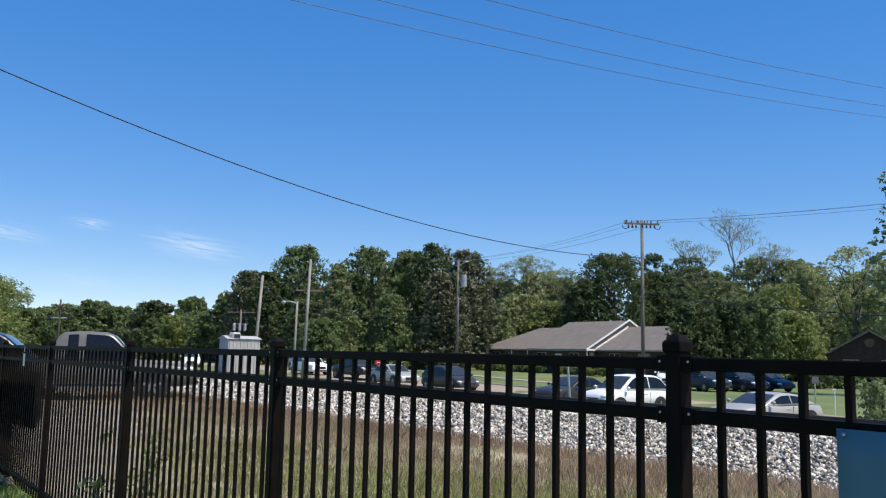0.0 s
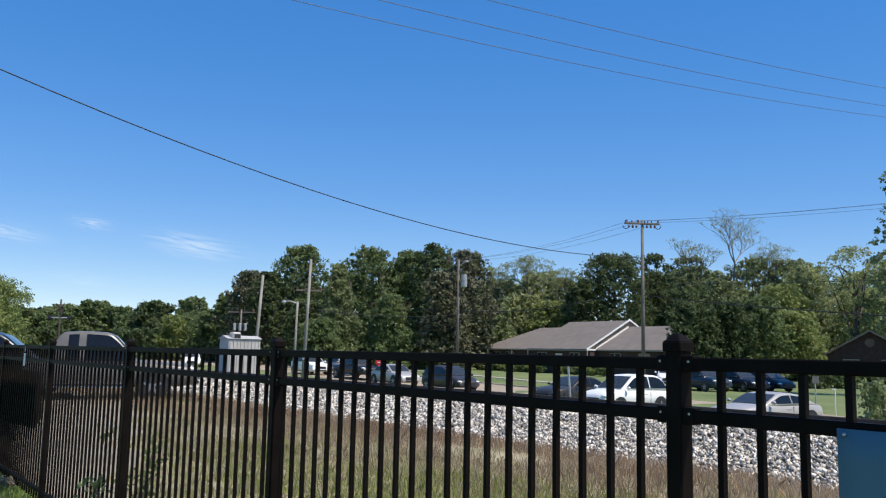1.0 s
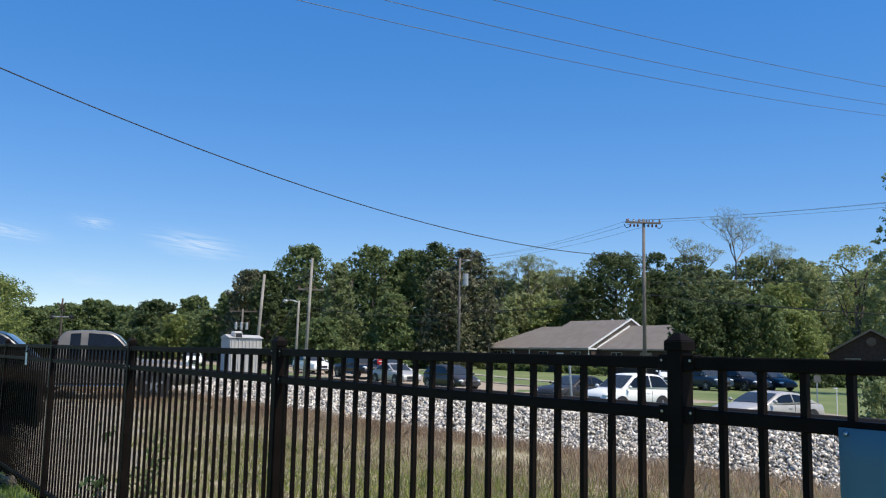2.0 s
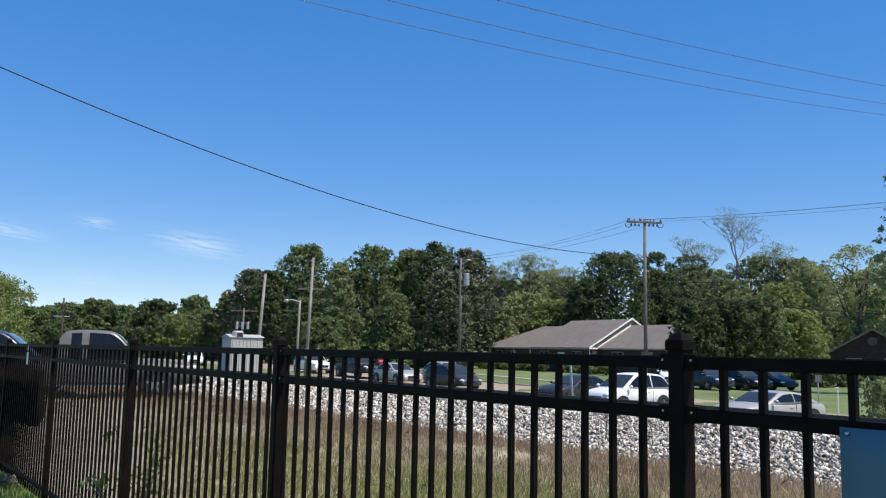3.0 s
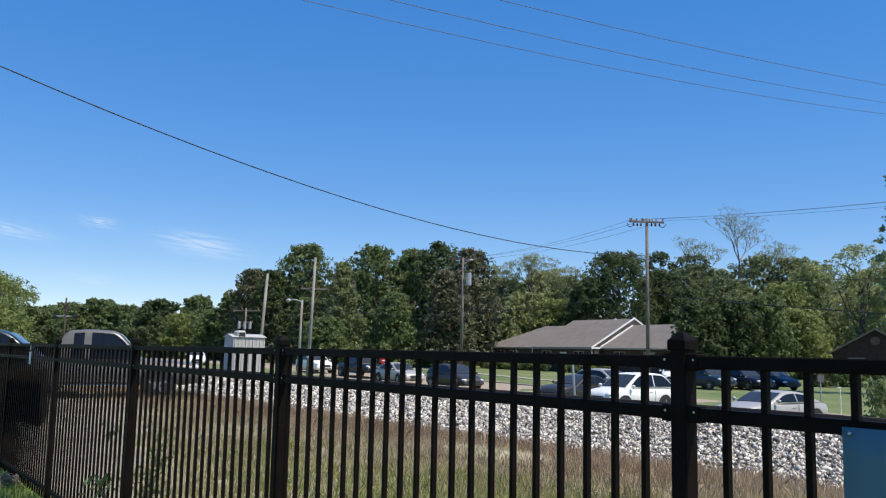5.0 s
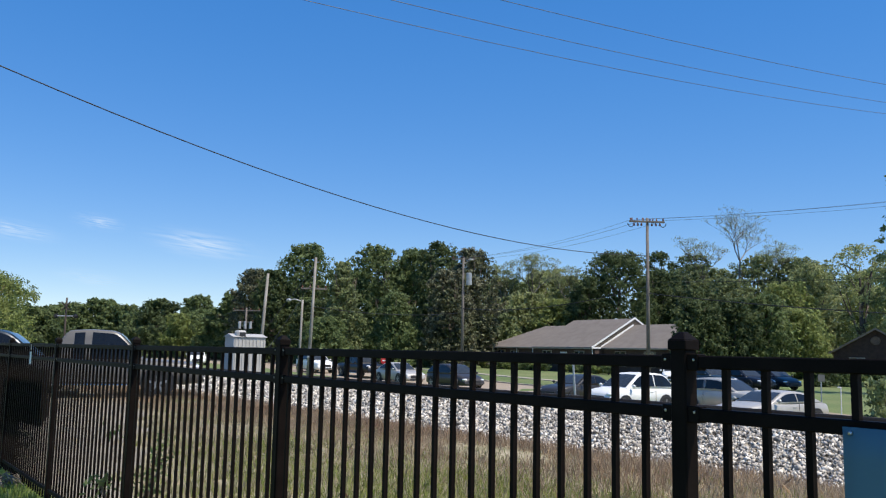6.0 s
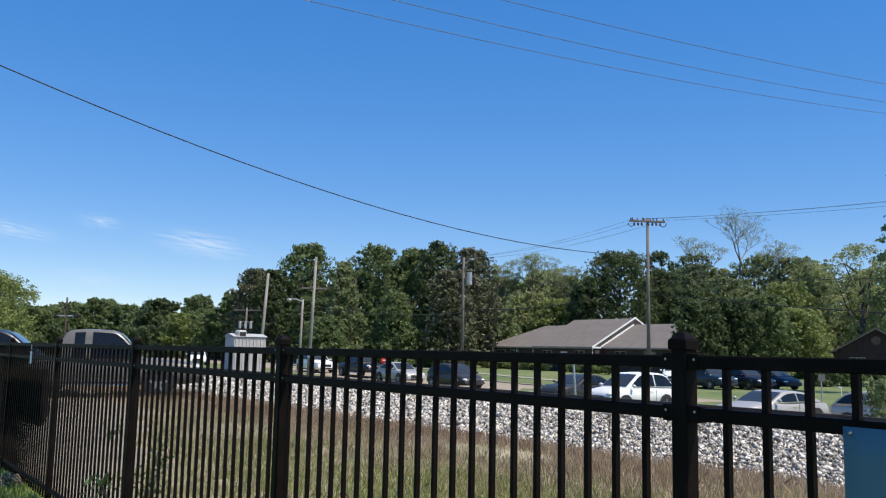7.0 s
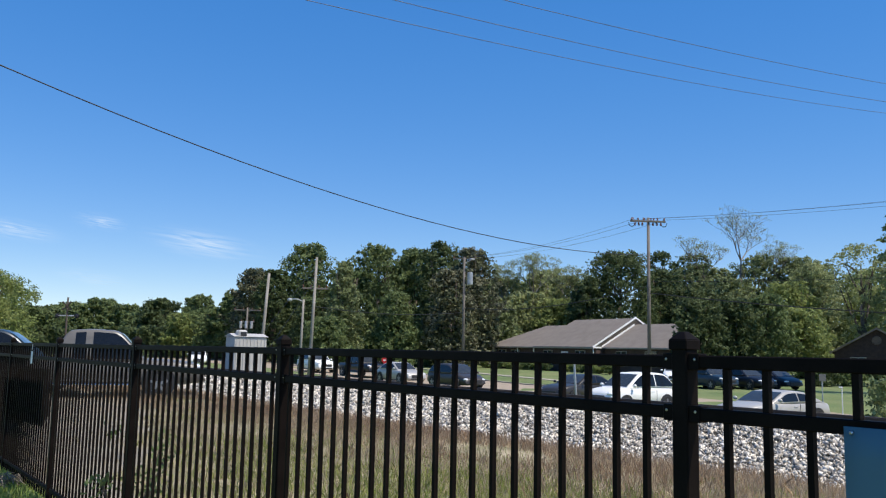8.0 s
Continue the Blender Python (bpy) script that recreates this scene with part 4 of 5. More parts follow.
parked(-13.35, 26.0, (0.955, 0.295, 0), "suv", 4.7, 1.9, 1.9, BLUE, "blue sport utility car parked inside the fence", "suv")
MOVER, MOVER_WHEELS = vehicle("suv", (4.6, 54.3, -0.9), NEAR, "suv", 4.5, 1.8, 1.60, SILVER, "silver crossover car driving along the road")


# ---- house ----
BRICK = material("dark red brown brick", (0.062, 0.040, 0.032), rough=0.9, vary=0.25, scale=3, fine=30, bump=0.3, other=(0.088, 0.058, 0.046))
SHINGLE = material("brown grey shingles", (0.16, 0.135, 0.115), rough=0.95, vary=0.16, scale=1.2, fine=18, bump=0.5, other=(0.19, 0.165, 0.14))
WHITE = material("white painted wood", (0.8, 0.8, 0.78), rough=0.55, vary=0.04)
# Brick darker than the near house's, with overhanging trees' shade in its colour.
SHADEBRICK = material("brown brick darkened as tree shade", (0.035, 0.02, 0.016), rough=0.9, vary=0.3, scale=3, fine=30, bump=0.3, other=(0.055, 0.032, 0.026))
SIGNGREY = material("dull grey sign back", (0.10, 0.10, 0.10), rough=0.6, vary=0.15)
PANE = material("dark window pane", (0.02, 0.025, 0.03), rough=0.06, vary=0.1, bump=0, spec=0.7)


def roof_block(h, x0, x1, y0, y1, eave, ridge, hip0=0.0, hip1=0.0, over=0.45):
    """A pitched roof over x0..x1, y0..y1 of the house's plan, ridge along x, hips at either end; 12 cm thick."""
    a, b, c, d = x0 - (over if hip0 else 0), x1 + (over if hip1 else 0), y0 - over, y1 + over
    m = (c + d) / 2
    top = [(a, c, eave), (b, c, eave), (b, d, eave), (a, d, eave), (a + hip0, m, ridge), (b - hip1, m, ridge)]
    v = top + [(x, y, z - 0.14) for x, y, z in top]
    f = [(0, 1, 5, 4), (2, 3, 4, 5), (3, 0, 4), (1, 2, 5), (6, 10, 11, 7), (8, 11, 10, 9), (9, 10, 6), (7, 11, 8), (0, 6, 7, 1), (2, 8, 9, 3), (3, 9, 6, 0), (1, 7, 8, 2)]
    return raw("roof", v, f, SHINGLE, h, "brown-grey shingled pitched roof")


def beam(name, a, b, w, t, mat, h):
    a, b = Vector(a), Vector(b)
    v = b - a
    turn = v.to_track_quat("X", "Z").to_matrix().to_4x4()
    m = (a + b) / 2
    return part(name, box(v.length, w, t, m.x, m.y, m.z, turn=turn), mat, h)


def window_unit(h, x, y, z, w, t):
    fr = part("window", box(w + 0.16, 0.10, t + 0.16, x, y - 0.03, z), CONCRETE, h, "grey window frame", bevel=0.01)
    part("pane", box(w, 0.04, t, x, y - 0.075, z), PANE, fr)
    part("glazing_bar", box(w, 0.03, 0.04, x, y - 0.09, z), WHITE, fr)
    part("glazing_bar", box(0.04, 0.03, t, x, y - 0.088, z), WHITE, fr)
    part("sill", box(w + 0.25, 0.16, 0.06, x, y - 0.07, z - t / 2 - 0.1), CONCRETE, fr)


def house():
    """Plan: x runs along the road towards us, y up the lot; its origin is the foot of the tall roof's rake."""
    h = base("house", Matrix.Translation((14.9, 84.0, -0.32)) @ Matrix.Rotation(math.atan2(-ROW_T.y, -ROW_T.x), 4, "Z"),
             "single-storey brick house with a brown-grey shingled roof and white trim", "house")
    e = 2.52
    for x0, x1, y0, y1 in ((-9.0, 0.0, 0.45, 11.5), (-17.5, -9.0, 0.45, 10.5), (0.0, 8.7, 1.6, 10.5)):
        part("wall", box(x1 - x0, y1 - y0, e, (x0 + x1) / 2, (y0 + y1) / 2, e / 2), BRICK, h, "dark red-brown brick wall")
    roof_block(h, -9.2, 0.0, 0.45, 11.5, e + .05, 5.6)
    roof_block(h, -17.5, -8.6, 0.45, 10.5, e, 5.0, hip0=4.5)
    roof_block(h, 0.01, 8.7, 1.6, 10.5, e, 4.95)
    part("gable", raw_gable(), BRICK, h)
    for p, q in (((0.05, 0.0, e), (0.05, 5.97, 5.64)), ((0.05, 5.97, 5.64), (0.05, 8.4, 4.36)), ((0.07, 1.2, e + 0.07), (0.07, 5.75, 4.93)), ((0.07, 0.0, e - 0.02), (0.07, 1.3, e - 0.02))):
        beam("rake_board", p, q, 0.05, 0.16, WHITE, h)
    beam("fascia", (-9.2, -0.03, e - 0.08), (0.1, -0.03, e - 0.08), 0.04, 0.12, CONCRETE, h)
    beam("fascia", (-17.9, -0.03, e - 0.10), (-9.2, -0.03, e - 0.10), 0.04, 0.09, CONCRETE, h)
    beam("fascia", (0.8, 1.12, e - 0.08), (8.8, 1.12, e - 0.08), 0.04, 0.10, CONCRETE, h)
    for x in (-16.5, -12.2, -9.4, -0.15):
        part("downpipe", rod((x, 0.25, 0), (x, 0.25, e - 0.1), 0.05), WHITE, h)
    for x in (-15.2, -12.8, -7.2, -2.2):
        window_unit(h, x, 0.43, 1.5, 1.3, 1.25)
    for x in (2.4, 6.2):
        window_unit(h, x, 1.58, 1.5, 1.3, 1.25)
    dr = part("door", box(1.0, 0.08, 2.05, -4.6, 0.42, 1.05), WHITE, h, "white panelled front door", bevel=0.01)
    part("door_handle", ball(0.05, -4.25, 0.35, 1.0), CHROME, dr)
    # a brick house further along, its brick darkened to stand for tree shade
    g = base("house", Matrix.Translation((40.4, 79, -0.5)) @ Matrix.Rotation(radians(-24), 4, "Z"), "brown brick gabled house among trees, tree shade in its brick colour", "house")
    part("wall", box(7.2, 9, 2.7, 0, 4.5, 1.35), SHADEBRICK, g)
    v = [(-4.1, -0.4, 2.6), (4.1, -0.4, 2.6), (0, -0.4, 5.0), (-4.1, 9.4, 2.6), (4.1, 9.4, 2.6), (0, 9.4, 5.0)]
    v += [(x, y, z - 0.16) for x, y, z in v]
    raw("roof", v, [(0, 2, 5, 3), (1, 4, 5, 2), (6, 9, 11, 8), (7, 8, 11, 10), (0, 6, 8, 2), (2, 8, 7, 1), (3, 5, 11, 9), (5, 4, 10, 11), (0, 3, 9, 6), (1, 7, 10, 4)], SHINGLE, g)
    raw("gable", [(-3.6, -0.01, 2.7), (3.6, -0.01, 2.7), (0, -0.01, 4.8), (-3.6, 0.2, 2.7), (3.6, 0.2, 2.7), (0, 0.2, 4.8)],
        [(0, 1, 2), (3, 5, 4), (0, 3, 4, 1), (1, 4, 5, 2), (2, 5, 3, 0)], SHADEBRICK, g)
    bm = bmesh.new()
    bmesh.ops.create_cone(bm, cap_ends=True, segments=20, radius1=0.42, radius2=0.42, depth=0.08, matrix=Matrix.Translation((0, -0.05, 3.8)) @ Matrix.Rotation(radians(90), 4, "X"))
    part("gable_vent", bm, RAILSTEEL, g, "round grey gable vent", bevel=0.02)
    window_unit(g, -1.6, -0.02, 1.5, 1.2, 1.3)
    window_unit(g, 1.6, -0.02, 1.5, 1.2, 1.3)


def raw_gable():
    bm = bmesh.new()
    a = [bm.verts.new((-0.02, y, z)) for y, z in ((0.5, 2.4), (11.4, 2.4), (5.97, 5.45))]
    b = [bm.verts.new((-0.22, y, z)) for y, z in ((0.5, 2.4), (11.4, 2.4), (5.97, 5.45))]
    bm.faces.new(a), bm.faces.new(b)
    for i in range(3):
        bm.faces.new((a[i], a[(i + 1) % 3], b[(i + 1) % 3], b[i]))
    return bm


house()


# ---- signal hut, signs, banners ----
HUT = material("pale grey hut metal", (0.44, 0.425, 0.40), rough=0.55, metal=0.0, vary=0.08, scale=1.2)
SIGNBLUE = leaf_material("blue plastic banner", (0.13, 0.26, 0.325), (0.15, 0.29, 0.36), through=0.4, random=0)
DARKNET = material("black mesh cloth", (0.010, 0.010, 0.012), rough=0.9, vary=0.3)
REDSIGN = material("red sign face", (0.5, 0.02, 0.02), rough=0.4, vary=0.05)


def signal_hut():
    x, y = -9.6, 42.0
    g = float(land(x, y))
    h = base("signal_hut", along(N, (x, y, g)), "pale grey metal railway signal hut with a roof hatch", "signal hut")
    e = 2.02 - g
    part("wall", box(1.66, 1.1, e, 0, 0, e / 2), HUT, h, bevel=0.02)
    bm = bmesh.new()
    v = [bm.verts.new(q) for q in ((-0.9, -0.62, e), (0.9, -0.62, e), (0.9, 0.62, e), (-0.9, 0.62, e), (-0.9, 0, e + 0.16), (0.9, 0, e + 0.16))]
    for f in ((0, 1, 5, 4), (2, 3, 4, 5), (3, 0, 4), (1, 2, 5), (0, 3, 2, 1)):
        bm.faces.new([v[i] for i in f])
    part("roof", bm, HUT, h, "pale metal roof")
    part("hatch", box(0.46, 0.46, 0.34, -0.40, -0.3, e + 0.15), HUT, h, bevel=0.07)
    part("hatch_opening", box(0.30, 0.03, 0.24, -0.38, -0.535, e + 0.10), TRIM, h)
    for k in range(9):
        part("rib", box(0.035, 0.03, e - 0.05, -0.74 + k * 0.185, -0.565, e / 2), HUT, h, bevel=0.008)
    part("plinth", box(1.85, 1.25, 0.3, 0, 0, 0.05), CONCRETE, h)


def fence_cloths():
    # blue banner on the near side of the fence, fixed with grommets under the second rail
    s1, z1 = 1.005, 1.355
    n, v, f = 12, [], []
    for i in range(n + 1):
        for j in range(9):
            a, b = i / n, j / 8
            bulge = 0.008 * math.sin(a * 5) * math.sin(b * 4)
            for th in (0, 1):
                v.append(on(s1 - 0.75 * a, FENCE_D - 0.026 - bulge - 0.003 * th, z1 - 0.6 * b))
    idx = lambda i, j, t: (i * 9 + j) * 2 + t
    for i in range(n):
        for j in range(8):
            for t in (0, 1):
                f.append((idx(i, j, t), idx(i + 1, j, t), idx(i + 1, j + 1, t), idx(i, j + 1, t)))
    for i in range(n):
        f.append((idx(i, 0, 0), idx(i + 1, 0, 0), idx(i + 1, 0, 1), idx(i, 0, 1)))
    for j in range(8):
        f.append((idx(0, j, 0), idx(0, j + 1, 0), idx(0, j + 1, 1), idx(0, j, 1)))
    b = base("banner", Matrix(), "plain blue plastic banner tied to the fence", "banner")
    raw("sheet", v, f, SIGNBLUE, b, flat=False)
    g = on(s1 - 0.02, FENCE_D - 0.034, z1 - 0.012)
    part("grommet", ball(0.006, g.x, g.y, g.z), STEEL, b)
    # dark cloth on the far panel
    d = base("cloth_cover", along(T, on(10.3, FENCE_D + 0.03)), "black mesh cloth tied across fence pickets", "cloth")
    bm = bmesh.new()
    pts = [(-0.95, 1.24), (1.15, 1.22), (1.15, 0.62), (-0.8, 0.66), (-1.1, 0.80)]
    a = [bm.verts.new((x, 0.0, z)) for x, z in pts]
    c = [bm.verts.new((x, -0.012, z)) for x, z in pts]
    bm.faces.new(a), bm.faces.new(c)
    for i in range(5):
        bm.faces.new((a[i], a[(i + 1) % 5], c[(i + 1) % 5], c[i]))
    part("sheet", bm, DARKNET, d)
    t = base("tag", along(T, on(9.92, FENCE_D - 0.025)), "small pale grey tag hung on the fence rail", "tag")
    part("plate", box(0.08, 0.004, 0.13, 0, 0, 1.35), WHITE, t, bevel=0.001)
    part("tie", rod((0, 0, 1.43), (0, 0, 1.49), 0.004), STEEL, t)


def small_signs():
    x, y = -4.3, 66.0
    g = float(land(x, y))
    s = base("stop_sign", along((1, 0, 0), (x, y, g)), "red octagonal road sign on a post", "road sign")
    bm = bmesh.new()
    bmesh.ops.create_cone(bm, cap_ends=True, segments=8, radius1=0.29, radius2=0.29, depth=0.02, matrix=Matrix.Translation((0, -0.05, 0.74 - g)) @ Matrix.Rotation(radians(90), 4, "X") @ Matrix.Rotation(radians(22.5), 4, "Z"))
    part("face", bm, REDSIGN, s)
    part("bar", box(0.30, 0.01, 0.07, 0, -0.065, 0.74 - g), WHITE, s)
    part("post", rod((0, 0, 0), (0, 0, 1.1 - g), 0.03), GALV, s)
    for x, y, top, w, label in ((20.05, 45, 0.62, 0.40, "grey sign seen from behind on a thin post"), ):
        g = float(land(x, y))
        s = base("road_sign", along((1, 0.2, 0), (x, y, g)), label, "road sign")
        part("post", rod((0, 0, 0), (0, 0, top - g), 0.035), GALV, s)
        part("panel", box(w, 0.02, 0.36, 0, -0.04, top - g - 0.1), SIGNGREY, s, bevel=0.004)
    g = float(land(6.03, 40))
    s = base("marker_post", along((1, 0, 0), (5.98, 38.0, float(land(5.98, 38)))), "pale leaning marker post beside the road", "post")
    part("shaft", rod((0.07, 0, 0), (-0.06, 0, 2.05), 0.05, 0.05, 8), GALV, s)
    s = base("marker_post", along((1, 0, 0), (18.74, 40, float(land(18.74, 40)))), "short pale marker post on the lawn", "post")
    part("shaft", rod((0, 0, 0), (0, 0, 1.4), 0.022, 0.022, 8), WHITE, s)
    part("cap", box(0.16, 0.1, 0.05, -0.05, 0, 1.4), WHITE, s)


signal_hut()
fence_cloths()
small_signs()


# ---- shrubs and grass ----
def shrub(x, y, r, h, mat, label, seed, size=0.07, clumps=14, per=110, name="shrub"):
    rng = np.random.default_rng(seed)
    g = float(land(x, y))
    t = base(name, Matrix.Translation((x, y, g)), label, "shrub")
    c = np.stack([rng.uniform(-r, r, clumps) * 0.7, rng.uniform(-r, r, clumps) * 0.7, rng.uniform(0.15, 0.8, clumps) * h], 1)
    bm = bmesh.new()
    for p in c[:8]:
        rod((0, 0, -0.05), tuple(p), 0.02, 0.008, 5, bm)
    part("stems", bm, BARK, t)
    soup("foliage", leaves(rng, c, np.full(clumps, r * 0.45), per, size), 4, mat, t)


def shrubs():
    rng = np.random.default_rng(21)
    hb = "low clipped bush in front of a brick house"
    for i in range(14):
        k = -16.8 + i * 1.55
        p = Vector((14.9, 84.0, 0)) + (-ROW_T) * k - ROW_N * 0.9
        if abs(k + 4.6) > 0.8:
            shrub(p.x, p.y, rng.uniform(0.6, 0.8), rng.uniform(0.8, 1.1), LEAF_LIGHT if i % 3 == 0 else LEAF_MID, hb, 500 + i, 0.10, name="bush")
    for i, (x, y, r, h) in enumerate(((30.5, 68, 1.1, 1.5), (33.0, 69, 1.3, 1.5), (35.3, 69, 1.2, 1.4), (37.5, 70, 1.2, 1.4))):
        shrub(x, y, r, h, LEAF_MID if i % 2 else LEAF_DARK, "rounded garden bush on the lawn", 540 + i, 0.12, 20, 130, name="bush")
    shrub(15.6, 29.6, 1.0, 2.6, LEAF_OLIVE, "leafy sapling at the foot of the embankment", 560, 0.10, 26, 60, name="sapling")
    shrub(20.3, 37.5, 0.7, 2.4, LEAF_LIGHT, "young sapling beside the road", 561, 0.09, 18, 60, name="sapling")
    p = on(6.85, 2.06)
    shrub(p.x, p.y, 0.34, 1.1, LEAF_MID, "green weed sapling growing against the fence", 562, 0.028, 11, 26, name="weed")


def dead_weed():
    rng = np.random.default_rng(71)
    w = base("dead_weed", Matrix.Translation(on(9.66, 10.4, 0.10)), "dry dead weed stalk rising from the ballast", "weed")
    bm = rod((0, 0, 0), (0.03, 0, 0.45), 0.008, 0.006, 6)
    for i in range(7):
        z = rng.uniform(0.15, 0.45)
        q = Vector((rng.uniform(-0.25, 0.25), rng.uniform(-0.1, 0.1), z + rng.uniform(0.05, 0.35)))
        rod((0.03 * z / 0.45, 0, z), q, 0.005, 0.003, 5, bm)
    part("stalk", bm, BARK, w)


def blades(name, rng, n, s_range, d_fn, height, width, mat, label, keep=None):
    u = rng.random(n) ** 1.6
    s = s_range[0] + (s_range[1] - s_range[0]) * u
    d = d_fn(n)
    if keep is not None:
        k = keep(s, d)
        s, d = s[k], d[k]
        n = len(s)
    X, Y = s * T.x + d * N.x, s * T.y + d * N.y
    Z = np.where(d > 9.3, np.maximum(bank_height(d), land(X, Y)), land(X, Y))
    p = np.stack([X, Y, Z - 0.01], 1)
    h = rng.uniform(height[0], height[1], n)
    w = rng.uniform(width[0], width[1], n) * (1 + s / 40)
    a = rng.uniform(0, 2 * np.pi, n)
    side = np.stack([np.cos(a), np.sin(a), np.zeros(n)], 1) * w[:, None]
    lean = rng.normal(0, 0.25, (n, 2)) * h[:, None]
    tip = p + np.stack([lean[:, 0], lean[:, 1], h], 1)
    mid = p + np.stack([lean[:, 0] * 0.3, lean[:, 1] * 0.3, h * 0.55], 1)
    v = np.stack([p - side, p + side, mid + side * 0.8, tip, mid - side * 0.8], 1).reshape(-1, 3)
    tagged(soup(name, v, 5, mat), label, "grass", kind="stuff")


def patch(s, d, k=0.35, seed=0):
    return np.sin(s * k + 1.3 * np.sin(d * 0.9 + seed) + seed) * np.cos(d * 1.1 + 0.8 * np.sin(s * 0.5 + seed))


def grass():
    rng = np.random.default_rng(33)
    dry = leaf_material("dry straw grass", (0.35, 0.285, 0.18), (0.48, 0.40, 0.27), 0.4, 0.45)
    rust = leaf_material("rusty seed grass", (0.30, 0.20, 0.13), (0.50, 0.38, 0.26), 0.35, 0.35)
    green = leaf_material("green meadow grass", (0.22, 0.26, 0.06), (0.32, 0.34, 0.11), 0.4, 0.35)
    lawn = leaf_material("lush lawn grass", (0.25, 0.32, 0.07), (0.33, 0.39, 0.10), 0.3, 0.3)
    blades("dry_grass", rng, 120000, (1, 50), lambda n: rng.uniform(1.9, 9.6, n), (0.03, 0.12), (0.0024, 0.005), dry, "short straw-coloured dry grass behind the fence", lambda s, d: (rng.random(len(s)) > 0.3 + 0.45 * patch(s, d, seed=1)) & ((d > drive_edge(s)) | (rng.random(len(s)) < 0.3)))
    blades("seed_grass", rng, 100000, (0, 55), lambda n: 9.75 - np.abs(rng.normal(0, 1.75, n)), (0.05, 0.20), (0.0014, 0.003), rust, "tall rusty seed grass at the foot of the ballast", lambda s, d: patch(s, d, 0.5, 4) > -0.75)
    blades("green_grass", rng, 130000, (5, 32), lambda n: rng.uniform(2.0, 8.9, n), (0.03, 0.13), (0.002, 0.0045), green, "green tufted grass behind the fence", lambda s, d: rng.random(len(s)) < 0.02 + 0.22 * np.maximum(patch(s, d, 0.6, 2), 0) + 1.7 * np.exp(-((d - 5.3) / 1.6) ** 2) * np.exp(-(((s - 8) / 4.5) ** 2)) * (0.6 + 0.4 * patch(s, d, 1.3, 5)) - 0.6 * (d < drive_edge(s)))
    blades("lawn_grass", rng, 22000, (6, 16), lambda n: rng.uniform(0.2, 1.95, n), (0.04, 0.10), (0.003, 0.006), lawn, "short lush lawn grass before the fence")


def straw_heap():
    """Dry stalks raked against the fence's foot."""
    rng = np.random.default_rng(77)
    dry = material("dry stalk", (0.24, 0.185, 0.12), rough=0.95, vary=0.2, bump=0)
    h = base("straw_heap", Matrix.Translation(on(10.0, 1.70, 0.0)), "small heap of dry stalks at the foot of the fence", "straw heap")
    for i in range(46):
        a, r = rng.uniform(0, 2 * math.pi), rng.uniform(0.0, 0.2)
        p = Vector((math.cos(a) * r, math.sin(a) * r, rng.uniform(0.0, 0.12) * (1 - r / 0.4)))
        w = rng.normal(2.2, 0.5)
        d = Vector((math.cos(w), math.sin(w), 0))
        n = rng.uniform(0.08, 0.2)
        bm = rod(p - d * n + UP * 0.01, p + UP * rng.uniform(0.02, 0.06), 0.005, 0.005, 5)
        rod(p + UP * 0.04, p + d * n + UP * 0.01, 0.005, 0.003, 5, bm)
        part("stalk", bm, dry, h)


shrubs()
straw_heap()
dead_weed()
grass()


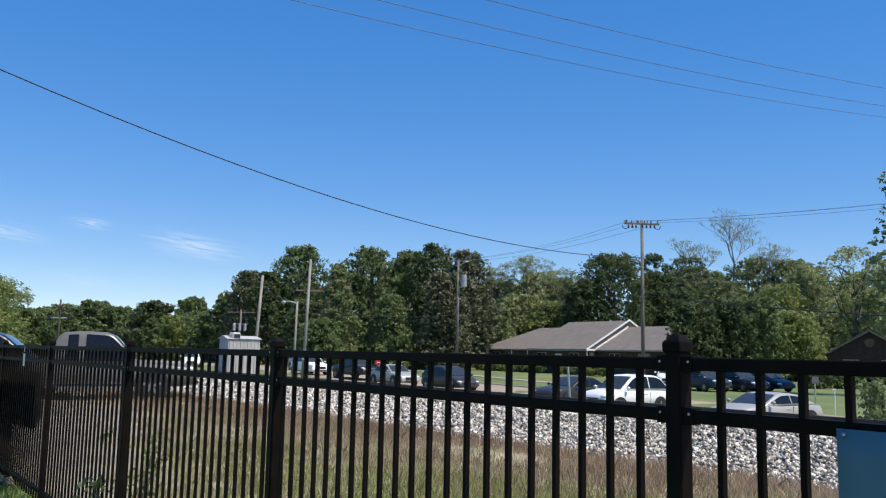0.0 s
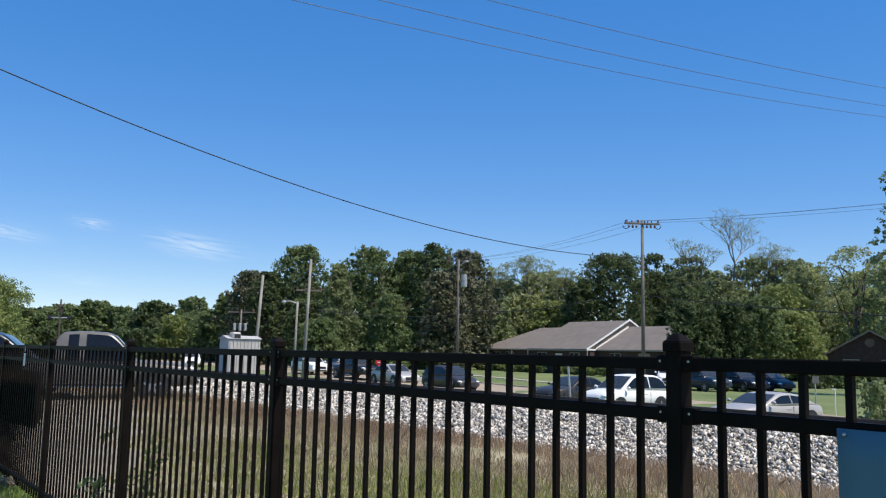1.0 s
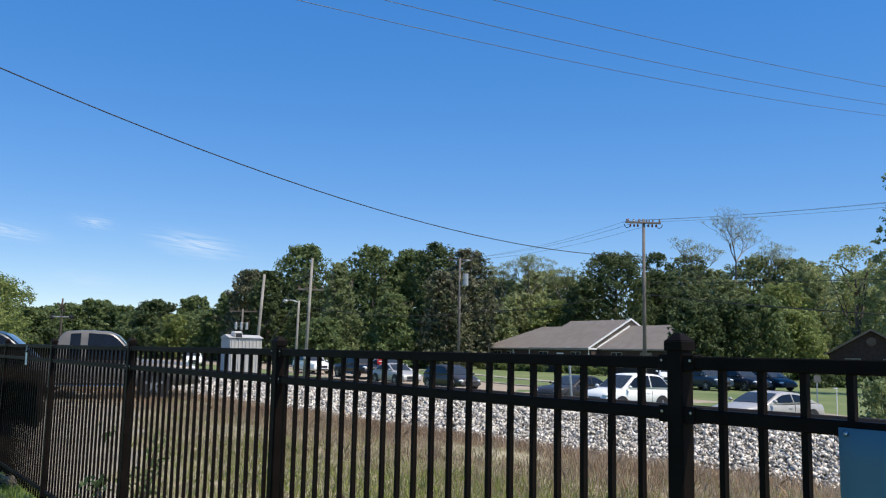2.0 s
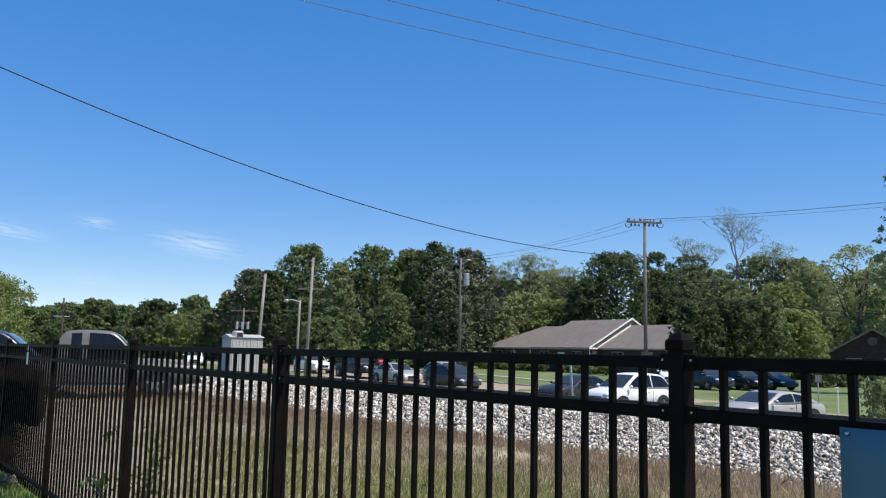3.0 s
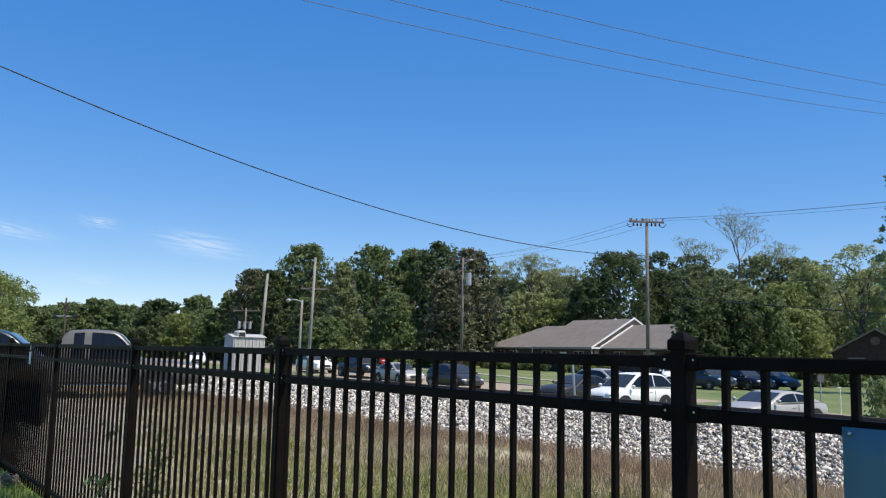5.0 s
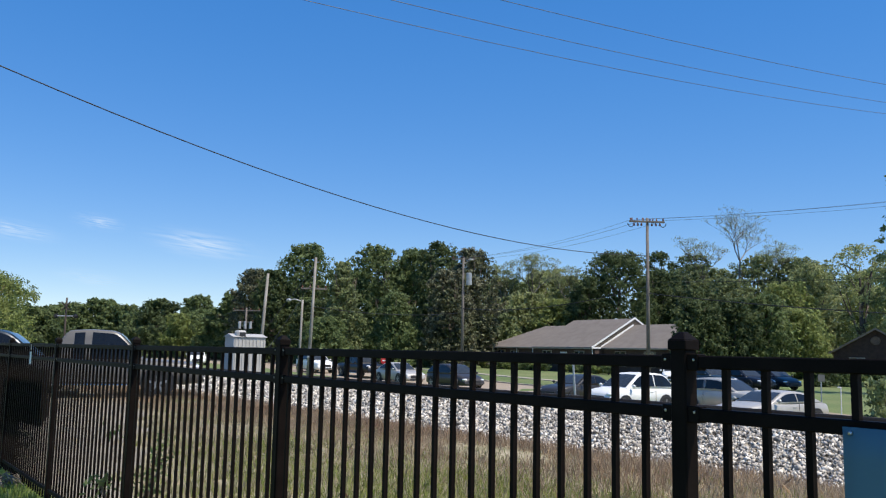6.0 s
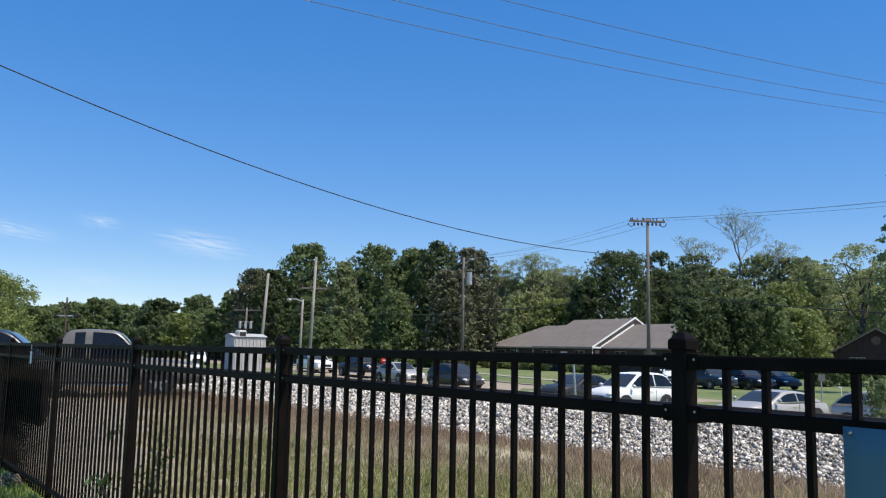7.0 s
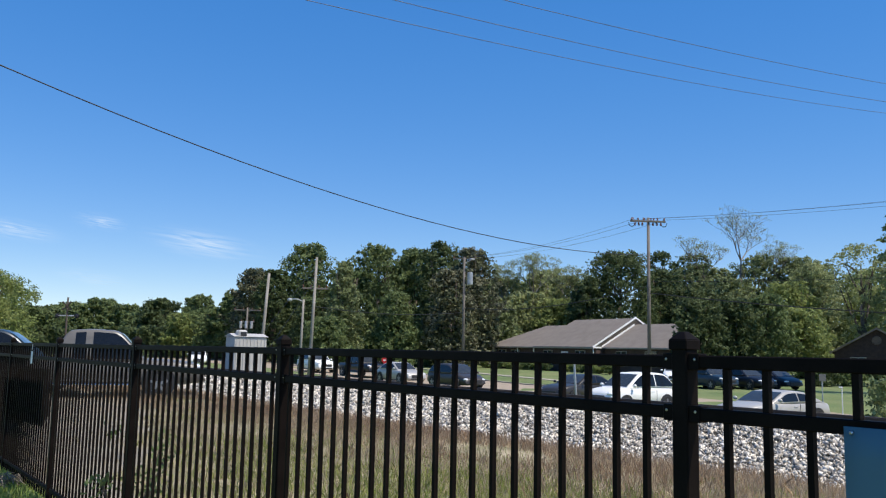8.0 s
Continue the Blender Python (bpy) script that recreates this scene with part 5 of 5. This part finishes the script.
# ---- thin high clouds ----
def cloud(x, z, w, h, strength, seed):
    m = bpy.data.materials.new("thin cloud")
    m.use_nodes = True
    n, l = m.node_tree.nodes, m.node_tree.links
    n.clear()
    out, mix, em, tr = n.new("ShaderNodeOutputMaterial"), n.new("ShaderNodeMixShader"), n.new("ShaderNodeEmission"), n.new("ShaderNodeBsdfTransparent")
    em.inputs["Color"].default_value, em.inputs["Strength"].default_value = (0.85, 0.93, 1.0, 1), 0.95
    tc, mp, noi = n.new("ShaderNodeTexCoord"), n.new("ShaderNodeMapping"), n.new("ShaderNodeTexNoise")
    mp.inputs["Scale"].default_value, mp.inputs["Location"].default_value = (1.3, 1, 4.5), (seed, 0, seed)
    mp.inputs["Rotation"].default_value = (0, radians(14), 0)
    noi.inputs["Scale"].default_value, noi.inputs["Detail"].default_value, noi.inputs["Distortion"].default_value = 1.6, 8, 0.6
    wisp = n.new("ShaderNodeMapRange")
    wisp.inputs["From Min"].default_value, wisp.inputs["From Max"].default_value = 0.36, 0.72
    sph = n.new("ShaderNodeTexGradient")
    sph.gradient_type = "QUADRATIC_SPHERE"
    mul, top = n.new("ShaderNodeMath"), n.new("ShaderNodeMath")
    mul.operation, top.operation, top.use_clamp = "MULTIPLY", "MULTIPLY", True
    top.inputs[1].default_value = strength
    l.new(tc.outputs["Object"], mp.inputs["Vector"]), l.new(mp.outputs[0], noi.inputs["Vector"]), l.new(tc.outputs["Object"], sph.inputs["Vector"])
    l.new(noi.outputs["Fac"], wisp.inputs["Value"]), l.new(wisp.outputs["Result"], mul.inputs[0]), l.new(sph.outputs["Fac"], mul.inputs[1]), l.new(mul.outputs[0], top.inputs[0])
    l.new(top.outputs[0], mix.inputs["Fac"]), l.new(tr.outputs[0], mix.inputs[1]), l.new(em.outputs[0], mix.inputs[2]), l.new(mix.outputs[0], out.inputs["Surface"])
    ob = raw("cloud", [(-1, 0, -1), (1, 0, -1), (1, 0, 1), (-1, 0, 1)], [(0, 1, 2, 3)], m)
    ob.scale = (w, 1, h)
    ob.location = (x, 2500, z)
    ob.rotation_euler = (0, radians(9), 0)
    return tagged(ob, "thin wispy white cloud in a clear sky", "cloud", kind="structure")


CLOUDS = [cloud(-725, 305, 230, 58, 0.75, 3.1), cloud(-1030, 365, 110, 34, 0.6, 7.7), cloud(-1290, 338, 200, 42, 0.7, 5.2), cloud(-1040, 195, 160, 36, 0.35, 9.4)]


# ---- what moves ----
def motions():
    """The silver crossover drives by at a steady 8 m/s and its wheels roll; crowns sway in the wind and the clouds drift."""
    def at(t):
        p = ROW_T * (51.0 - 8.0 * (t - 3.0)) + ROW_N * 34.0
        return Vector((p.x, p.y, float(land(p.x, p.y)) + 0.02))
    rows = [(t, along(NEAR, at(t))) for t in np.arange(0, 8.01, 0.5)]
    walk(MOVER, rows)
    for w in MOVER_WHEELS:
        place = w.location.copy()
        walk(w, [(i / 30, Matrix.Translation(place) @ Matrix.Rotation(8.0 * i / 30 / 0.33, 4, "Y")) for i in range(241)])

    for i, crown in enumerate(CROWNS):
        big, slow = 0.35 + 0.15 * math.sin(i * 2.3), 1.5 + 0.4 * math.sin(i * 1.7)
        walk(crown, [(t, pose(0, 0, 0, 0.4 * big * math.sin(slow * t + i), big * math.sin(slow * t * 1.13 + 2.1 * i), 0)) for t in np.arange(0, 8.01, 0.5)])
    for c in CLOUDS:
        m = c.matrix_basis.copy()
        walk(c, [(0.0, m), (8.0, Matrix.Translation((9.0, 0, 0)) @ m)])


motions()
